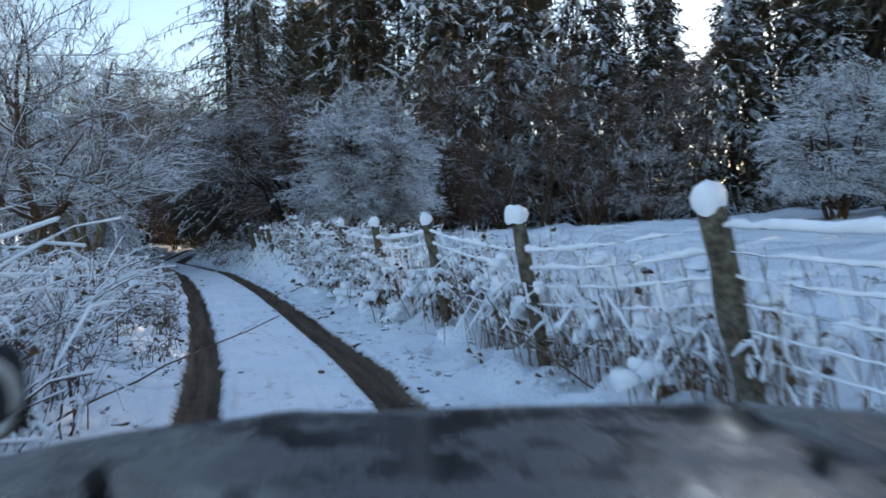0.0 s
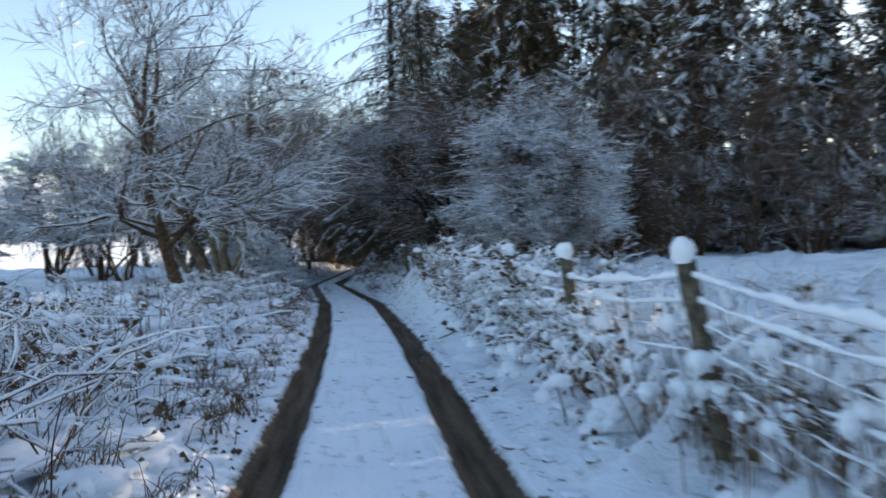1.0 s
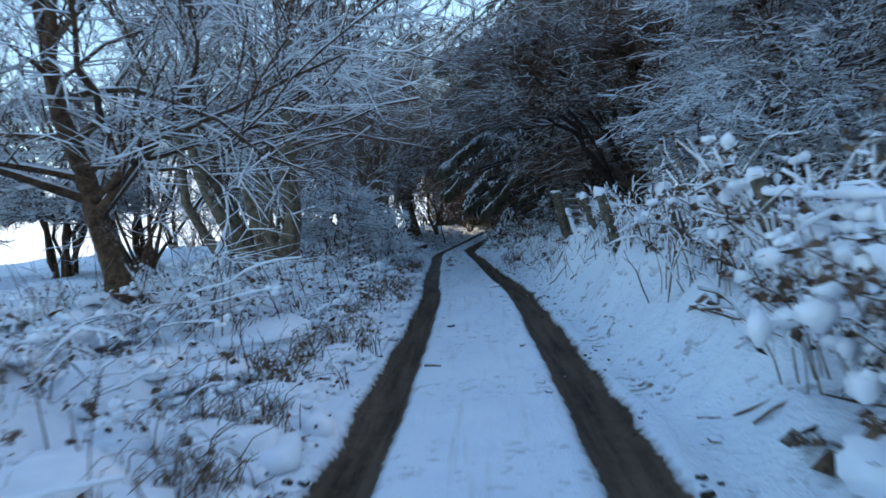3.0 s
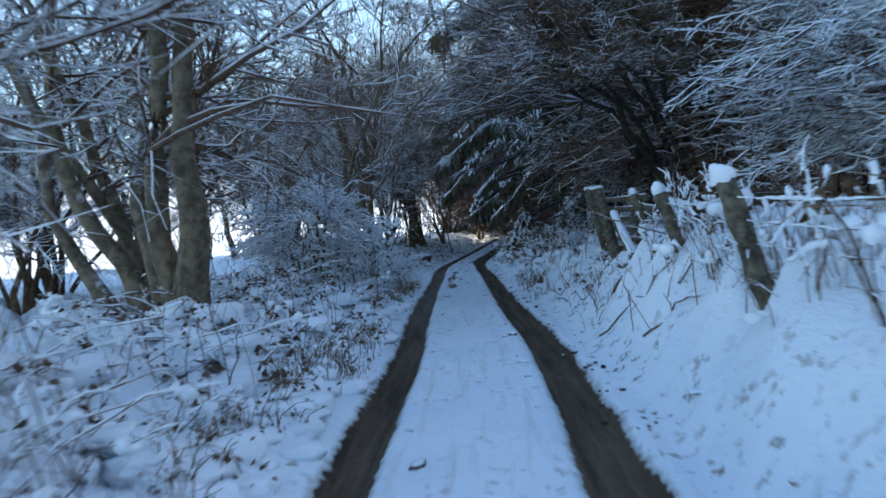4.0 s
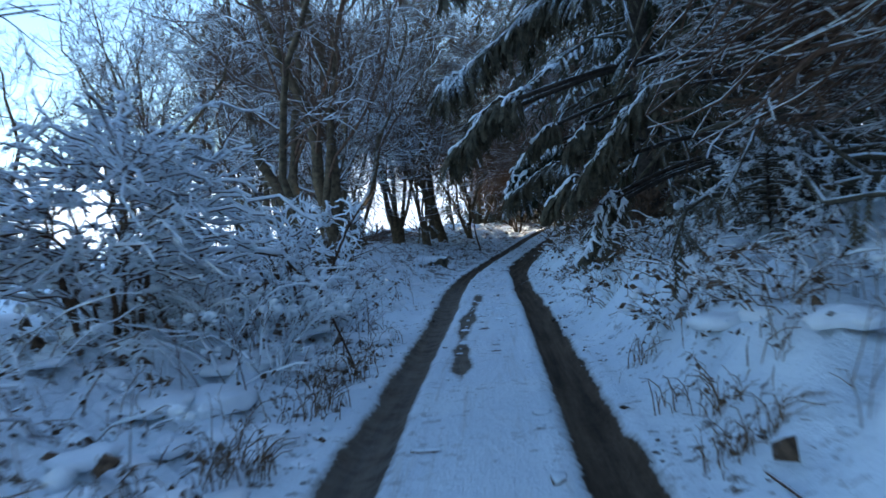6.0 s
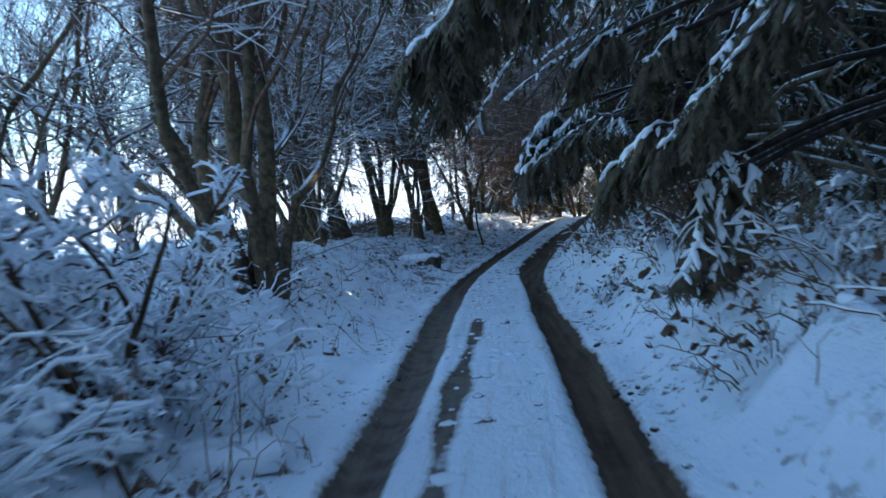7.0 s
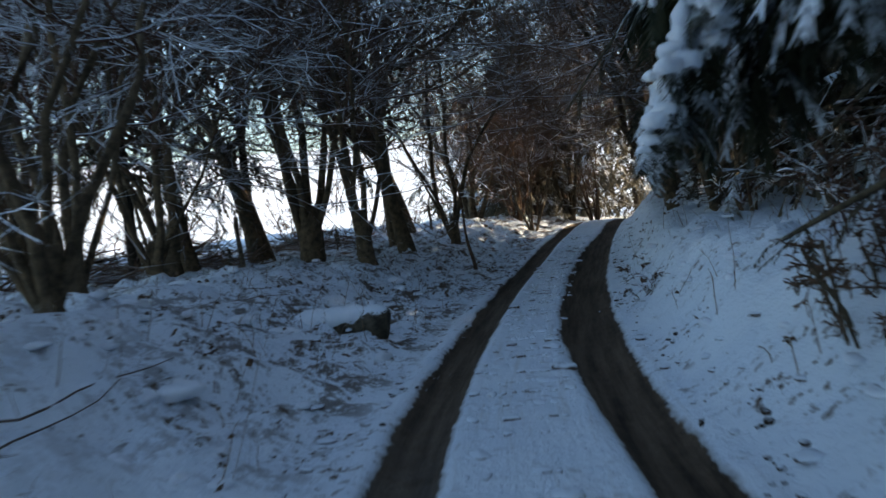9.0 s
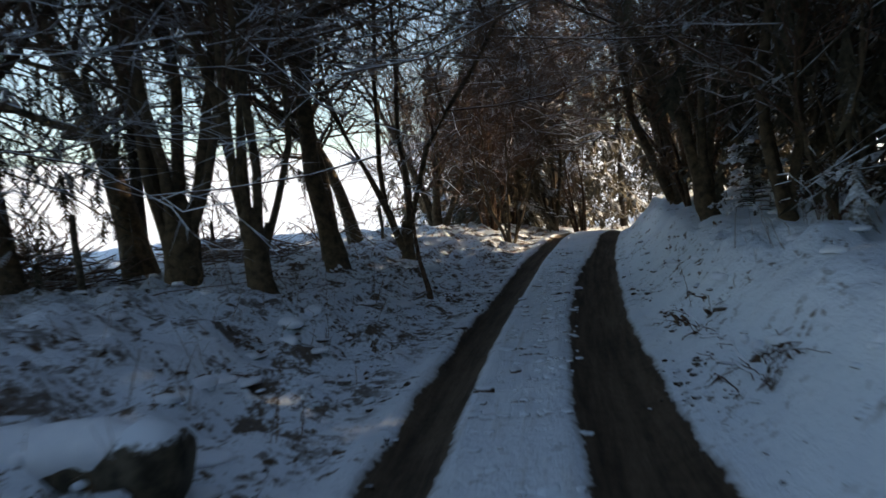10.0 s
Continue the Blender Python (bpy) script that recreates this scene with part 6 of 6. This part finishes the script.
# crumbs of dark soil along the outer lips of the wheel tracks
x, y, z = scatter(150, 670, [(4, 46, 0.95, 1.06, 5), (6, 46, -1.12, -0.97, 4), (46, 64, 1.0, 1.35, 3), (46, 64, -1.3, -0.97, 3)])
rng = np.random.default_rng(671)
n = rng.integers(1, 7, len(x))
x, y = np.repeat(x, n) + rng.normal(0, 0.04, n.sum()), np.repeat(y, n) + rng.normal(0, 0.16, n.sum())
z = ground(x, y)
g = Geo()
for i in range(len(x)):
    s = min(rng.gamma(1.6, 0.006) + 0.004, 0.03)
    g.add(*blob(rng, (x[i], y[i], z[i] + s * 0.2), (s * rng.uniform(0.8, 1.8), s * rng.uniform(0.8, 1.8), s * rng.uniform(0.4, 0.8)), i * 0.7, 6, 4, -0.2))
tagged(new("soil_crumbs", g.mesh("soil_crumbs", M_SOIL)), "dark crumbs of soil on the lips of the wheel tracks", "soil", kind="stuff")

# crumbled snow thrown up between the wheel tracks where the lane nears the end of the wood
x, y, z = scatter(420, 680, [(44, 66, -0.42, 0.34, 3), (36, 44, -0.35, 0.35, 0.8)])
rng = np.random.default_rng(681)
g = Geo()
for i in range(len(x)):
    s = 0.012 + min(rng.gamma(1.6, 0.012), 0.055)
    v, f = blob(rng, (x[i], y[i], z[i]), (s * rng.uniform(0.8, 1.7), s * rng.uniform(0.8, 1.7), s * rng.uniform(0.35, 0.7)), i * 0.9, 8, 5, -0.2)
    g.add(v + 0.2 * s * np.stack([wave_noise(v[:, 1], v[:, 2], 0.05, i), wave_noise(v[:, 2], v[:, 0], 0.05, i + 1), wave_noise(v[:, 0], v[:, 1], 0.05, i + 2)], 1), f)
tagged(new("snow_crumbs", g.mesh("snow_crumbs", M_CLOD)), "dirty crumbs of snow between the wheel tracks", "snow", kind="stuff")

# fallen sticks on the verge
def stick(x, y, ang, length, rise, seed, r=0.010, label="thin fallen stick half buried in the snow", bend=0.12):
    rng = np.random.default_rng(seed)
    z = gz(x, y)
    t = np.linspace(0, 1, 9)
    p = np.stack([x + math.cos(ang) * length * t - math.sin(ang) * bend * np.sin(t * 3.1), y + math.sin(ang) * length * t + math.cos(ang) * bend * np.sin(t * 3.1), np.zeros(9)], 1)
    p[:, 2] = np.maximum(ground(p[:, 0], p[:, 1]) + 0.012, z + rise * t + 0.01) if rise >= 0 else z + 0.02
    p += rng.normal(0, 0.008, p.shape)
    g = Geo().add(*tubes(p[None], (r * np.linspace(1, 0.4, 9))[None], 5))
    q, rq = grow(rng, p[None], (r * np.linspace(1, 0.4, 9))[None], 4, (0.3, 0.9), length * 0.25, 40, 0.1, 0, 0.15, 4, 0.6, 0.4)
    g.add(*tubes(q, rq, 3))
    tagged(new("stick", g.mesh("stick", M_TWIG_DARK)), label, "stick", "fallen sticks")


for k, (s, d, a, L, up) in enumerate([(6.3, 1.9, 0.2, 0.8, 0.05), (5.6, 2.1, 2.2, 0.9, 0.55), (5.0, 2.2, 2.4, 1.0, 0.6), (6.0, 2.4, -0.9, 0.9, 0.5), (14.6, 1.8, 0.2, 0.9, 0.02), (15.6, 2.0, 0.15, 0.8, 0.03), (14.0, 2.1, 0.35, 1.0, 0.1),
                                      (24.6, 1.8, 0.9, 1.8, 0.1), (25.4, 2.2, 2.5, 1.9, 0.5), (26.5, 1.7, 0.4, 1.3, 0.05), (23.4, 2.3, 1.4, 1.6, 0.2), (44.8, -3.2, 0.6, 1.2, 0.3), (43.6, -4.2, 0.1, 0.8, 0.02), (5.2, -1.7, 0.5, 1.6, 0.6),
                                      (48.0, -2.6, 1.9, 0.6, 0.02), (50.5, -3.6, 0.3, 0.9, 0.04), (53.0, -2.8, 0.1, 0.7, 0.03), (55.0, -4.4, 0.5, 1.2, 0.05), (46.5, -5.4, 0.2, 1.4, 0.02)]):
    x, y = beside(s, d)
    stick(x, y, a, L, up, 500 + k)
# longer rods lying on the banks
for k, (x, y, a, L) in enumerate([(-8.38, 29.65, -1.1, 2.69), (-8.04, 29.78, -1.16, 2.71), (-6.99, 26.14, -0.74, 1.2), (-9.54, 32.35, -1.13, 3.0), (-6.64, 27.74, -1.33, 3.0), (-6.34, 25.02, -0.73, 0.7), (-3.7, 17.93, -0.22, 1.03), (-3.56, 16.97, -0.17, 1.11), (-4.02, 18.44, -0.69, 1.67), (-19.57, 43.32, 0.31, 0.75), (-19.55, 45.04, 1.84, 2.08), (-4.14, 19.88, -1.2, 1.64), (-19.05, 44.34, 1.93, 2.1)]):
    stick(x, y, a, L, 0.03, 530 + k, 0.011, "long thin bare rod lying on the snow", 0.06)


# ---- the fallen log on the left-hand side of the wood ----
def boulder_log():
    rng = np.random.default_rng(9)
    x, y = -20.85, 50.35
    z = gz(x, y)
    root = empty("fallen_log", (x, y, z), "short thick fallen log capped with snow, its mossy sawn end bare", "log")
    ax = np.array([0.86, 0.28, -0.05])
    ax /= np.linalg.norm(ax)
    t = np.linspace(-0.85, 0.62, 18)
    p = np.array([x, y, z + 0.06]) + t[:, None] * ax + rng.normal(0, 0.012, (18, 3))
    r = 0.20 * (1 + 0.07 * rng.normal(size=18)) * np.linspace(0.62, 1.1, 18)
    r[-1] *= 0.82
    v, f = tubes(p[None], r[None], 18)
    # knots and furrows along the bark
    v += 0.022 * np.stack([wave_noise(v[:, 1], v[:, 2], 0.22, 1), wave_noise(v[:, 2], v[:, 0], 0.22, 2), wave_noise(v[:, 0], v[:, 1], 0.22, 3)], 1)
    g = Geo().add(v, f)
    g.f.append(tube_caps(1, 18, 18))
    part("trunk", g.mesh("trunk", M_ROCK), root)
    q = np.array([x, y, z + 0.13]) + np.linspace(-1.0, 0.46, 16)[:, None] * ax + np.array([0, -0.02, 0])
    q[:, 2] += np.linspace(-0.12, 0.05, 16)
    rr = 0.20 * (1 + 0.08 * rng.normal(size=16)) * np.sin(np.linspace(0.35, 2.75, 16)) ** 0.4
    v, f = tubes(q[None], rr[None], 14, 0.72)
    v += 0.03 * np.stack([wave_noise(v[:, 1], v[:, 2], 0.3, 4), wave_noise(v[:, 2], v[:, 0], 0.3, 5), wave_noise(v[:, 0], v[:, 1], 0.3, 6)], 1)
    g = Geo().add(v, f)
    g.f.append(tube_caps(1, 16, 14))
    part("snow_cap", g.mesh("snow_cap", M_SNOW), root, "smooth pillow of snow")


boulder_log()


# ---- odds and ends under the trees ----
def bent_branch():
    rng = np.random.default_rng(71)
    p = np.array([(-15.9, 34.9, 0.93), (-15.5, 35.0, 0.97), (-15.09, 35.13, 0.97), (-14.66, 35.23, 0.87), (-14.5, 35.29, 0.66), (-14.3, 35.37, 0.45), (-14.0, 35.5, gz(-14.0, 35.5) - 0.03)])
    root = empty("snowy_branch", (-14.0, 35.5, gz(-14.0, 35.5)), "broken branch bent to the ground with snow along its top", "branch")
    wood = part("wood", Geo().add(*tubes(p[None], np.linspace(0.032, 0.012, 7)[None], 7)).mesh("wood", M_BARK), root)
    q = np.linspace(0, 1, 12)[:, None] * (p[3] - p[0]) + p[0] + np.array([0, 0, 0.05])
    q[:, 2] += 0.05 * np.sin(np.linspace(0, 3.1, 12))
    o = part("snow_load", Geo().add(*tubes(q[None], 0.05 * rng.uniform(0.75, 1.2, (1, 12)), 7, 0.8)).mesh("snow_load", M_SNOW), wood, "thick rope of snow")
    o.location = (0, 0, 0)


bent_branch()


def field_post(x, y, h, r, lean, seed):
    rng = np.random.default_rng(seed)
    z = gz(x, y)
    t = np.linspace(0, 1, 7)
    p = np.stack([x + lean * h * t + 0.01 * rng.normal(size=7), y + 0.01 * rng.normal(size=7), z - 0.2 + (h + 0.2) * t], 1)[None]
    g = Geo().add(*tubes(p, r * (1 + 0.08 * rng.normal(size=(1, 7))), 9))
    g.f.append(tube_caps(1, 7, 9))
    tagged(new("fence_post", g.mesh("fence_post", M_WOOD)), "old dark fence post standing alone by the field", "post", "old field posts")


for k, (x, y, h, r, lean) in enumerate([(-26.7, 55.5, 1.15, 0.055, -0.05), (-31.2, 58.3, 1.0, 0.045, 0.04), (-27.0, 65.3, 0.95, 0.05, -0.08), (-29.9, 62.0, 1.0, 0.045, 0.03), (-25.2, 57.6, 1.0, 0.04, 0.28)]):
    field_post(x, y, h, r, lean, 600 + k)


def brush_pile(x, y, length, height, seed, sticks=260):
    rng = np.random.default_rng(seed)
    a = rng.uniform(-0.5, 0.5, sticks) + np.where(rng.random(sticks) < 0.25, 1.5, 0.0)
    u = rng.uniform(-0.5, 0.5, sticks)
    cx, cy = x + u * length + rng.normal(0, 0.1, sticks), y + rng.normal(0, 0.45, sticks)
    cz = ground(cx, cy) + rng.uniform(0.02, 1.0, sticks) * height * (1 - (2 * u) ** 2 * 0.7)
    L = rng.uniform(0.5, 1.6, sticks)
    d = np.stack([np.cos(a), np.sin(a), rng.normal(0.05, 0.22, sticks)], 1) * (L / 2)[:, None]
    c = np.stack([cx, cy, cz], 1)
    p = np.stack([c - d, c + rng.normal(0, 0.04, c.shape), c + d], 1)
    p[:, :, 2] = np.maximum(p[:, :, 2], ground(p[:, :, 0], p[:, :, 1]).reshape(sticks, 3) + 0.01)
    r = rng.uniform(0.006, 0.022, (sticks, 1)) * np.array([[1, 0.8, 0.5]])
    q, rq = grow(rng, p, r, 3, (0.2, 1.0), 0.35, 40, 0.1, 0, 0.2, 3, 0.6, 0.5)
    g = Geo().add(*tubes(p, r, 4)).add(*tubes(q, rq, 3))
    tagged(new("brush_pile", g.mesh("brush_pile", M_TWIG_DARK)), "heap of cut brown brushwood by the field's edge", "brushwood", "brush piles", "stuff")


brush_pile(-29.6, 56.6, 4.0, 0.85, 620)
brush_pile(-29.2, 61.8, 3.5, 0.5, 621, 160)
brush_pile(-27.6, 51.6, 3.5, 0.55, 622, 160)

# clods of snow and mud thrown up beside the wheel tracks
x, y, z = scatter(900, 630, [(4, 60, -0.52, -0.30, 1), (4, 44, 0.3, 0.52, 1), (4, 44, 1.02, 1.5, 2), (4, 44, -1.5, -1.0, 2), (44, 66, 1.1, 1.7, 3), (44, 66, -2.4, -1.02, 5), (44, 66, -0.5, 0.18, 3)])
rng = np.random.default_rng(631)
g = Geo()
for i in range(len(x)):
    s = min(rng.gamma(2.0, 0.009) + 0.008, 0.05)
    g.add(*blob(rng, (x[i], y[i], z[i] + s * 0.2), (s * rng.uniform(0.8, 2.0), s * rng.uniform(0.8, 2.0), s * rng.uniform(0.35, 0.7)), i * 0.7, 6, 4, -0.2))
tagged(new("snow_clods", g.mesh("snow_clods", M_CLOD)), "small clods of dirty snow beside the wheel tracks", "snow", kind="stuff")


# ---- the front of the car at the foot of the lane, at rest where the way begins ----
def car_front():
    k = Mat("dark_blue_car_paint", 0.22, 0.5)
    dirt = k.step(k.noise(6.0, 5.0, 0.7), 0.42, 0.68)
    k.colour(k.mix(dirt, (0.010, 0.014, 0.022), (0.055, 0.058, 0.064)))
    k.put(k.b.inputs["Roughness"], k.step(k.noise(6.0, 5.0, 0.7), 0.42, 0.68, 0.12, 0.6))
    paint = k.m
    k = Mat("black_rubber", 0.75, 0.3)
    k.colour(k.mix(k.noise(30.0), (0.010, 0.010, 0.011), (0.025, 0.025, 0.026)))
    rubber = k.m
    k = Mat("steel_rim", 0.4, 0.5)
    k.colour(k.mix(k.noise(12.0), (0.25, 0.25, 0.26), (0.4, 0.4, 0.41)))
    rim = k.m
    cx = 0.10
    root = empty("car", (cx, 1.2, gz(cx, 1.2)), "dark muddy bonnet and wings of an off-road car on the lane", "car")

    def sheet(fn, nu, nv, thick):
        u, v = np.meshgrid(np.linspace(-1, 1, nu), np.linspace(0, 1, nv))
        top = fn(u, v)
        low = top - np.array([0, 0, thick])
        n = nu * nv
        i = (np.arange(nv - 1)[:, None] * nu + np.arange(nu - 1)[None]).ravel()
        f = np.stack([i, i + 1, i + nu + 1, i + nu], 1)
        rimi = np.concatenate([np.arange(nu), np.arange(1, nv) * nu + nu - 1, (nv - 1) * nu + np.arange(nu - 2, -1, -1), np.arange(nv - 2, 0, -1) * nu])
        nxt = np.roll(rimi, -1)
        return Geo().add(np.concatenate([top.reshape(-1, 3), low.reshape(-1, 3)]), np.concatenate([f, f[:, ::-1] + n, np.stack([rimi, rimi + n, nxt + n, nxt], 1)]))

    def bonnet(u, v):
        front = 1.37 - 0.09 * u ** 2
        y = 0.34 + (front - 0.34) * v
        z = 1.118 - 0.030 * v ** 2 - 0.055 * u ** 4 - 0.02 * (v > 0.97) + 0.008 * np.exp(-((np.abs(u) - 0.42) / 0.07) ** 2)
        return np.stack([cx + 0.90 * u, y, z], -1)

    hood = part("bonnet", sheet(bonnet, 41, 25, 0.02).mesh("bonnet", paint), root, "dirty dark blue bonnet with two raised creases")
    for x in (-0.43, 0.45):
        o = part("rubber_stop", Geo().add(*blob(np.random.default_rng(3), (x, 0.90, 1.115), (0.016, 0.016, 0.018), 0.0, 12, 8)).mesh("rubber_stop", rubber), hood, "small black rubber stop")
        o.location = (0, 0, 0)
    for s in (-1, 1):
        def wing(u, v, s=s):
            y = 0.34 + 0.90 * v
            w = (u + 1) / 2
            return np.stack([cx + s * (0.905 + 0.06 * w), y, 1.05 - 0.03 * v ** 2 - 0.45 * w ** 2], -1)
        part("wing", sheet(wing, 9, 13, 0.02).mesh("wing", paint), root)
        wy, wx = 0.85, cx + s * 0.82
        wz = gz(wx, wy) + 0.36
        a = np.linspace(0, 2 * np.pi, 33)
        ring = np.stack([np.full(33, wx), wy + 0.27 * np.cos(a), wz + 0.27 * np.sin(a)], 1)[None]
        w = part("wheel", Geo().add(*tubes(ring, np.full((1, 33), 0.095), 12)).mesh("wheel", rubber), root, "muddy black tyre on a steel rim")
        g = Geo().add(*tubes(np.array([[(wx - 0.07, wy, wz), (wx + 0.07, wy, wz)]]), np.full((1, 2), 0.20), 24))
        g.f.append(tube_caps(1, 2, 24))
        o = part("rim", g.mesh("rim", rim), w)
        o.location = (0, 0, 0)
    g = Geo()
    box_geo(g, (cx, 1.18, 0.88), (1.45, 0.10, 0.26))
    part("grille", g.mesh("grille", rubber), root)
    g = Geo()
    box_geo(g, (cx, 1.27, 0.60), (1.75, 0.14, 0.20), bevel=0.4)
    part("bumper", g.mesh("bumper", rubber), root)
    g = Geo()
    box_geo(g, (cx, 0.72, 0.74), (1.30, 0.8, 0.40))
    part("engine_bay", g.mesh("engine_bay", rubber), root)

    # the round mirror on its stalk
    m = part("mirror", Geo().add(*blob(np.random.default_rng(4), (-0.63, 1.02, 1.20), (0.055, 0.03, 0.055), 0.4, 20, 12)).add(
        *tubes(np.array([[(-0.66, 1.02, 1.05), (-0.65, 1.02, 1.18)]]), np.full((1, 2), 0.012), 8)).mesh("mirror", rubber), root, "round black mirror with a pale rim")
    a = np.linspace(0, 2 * np.pi, 25)
    o = part("rim", Geo().add(*tubes(np.stack([-0.63 + 0.055 * np.cos(a), np.full(25, 0.995), 1.20 + 0.055 * np.sin(a)], 1)[None], np.full((1, 25), 0.008), 6)).mesh("rim", rim), m)
    o.location = (0, 0, 0)


car_front()
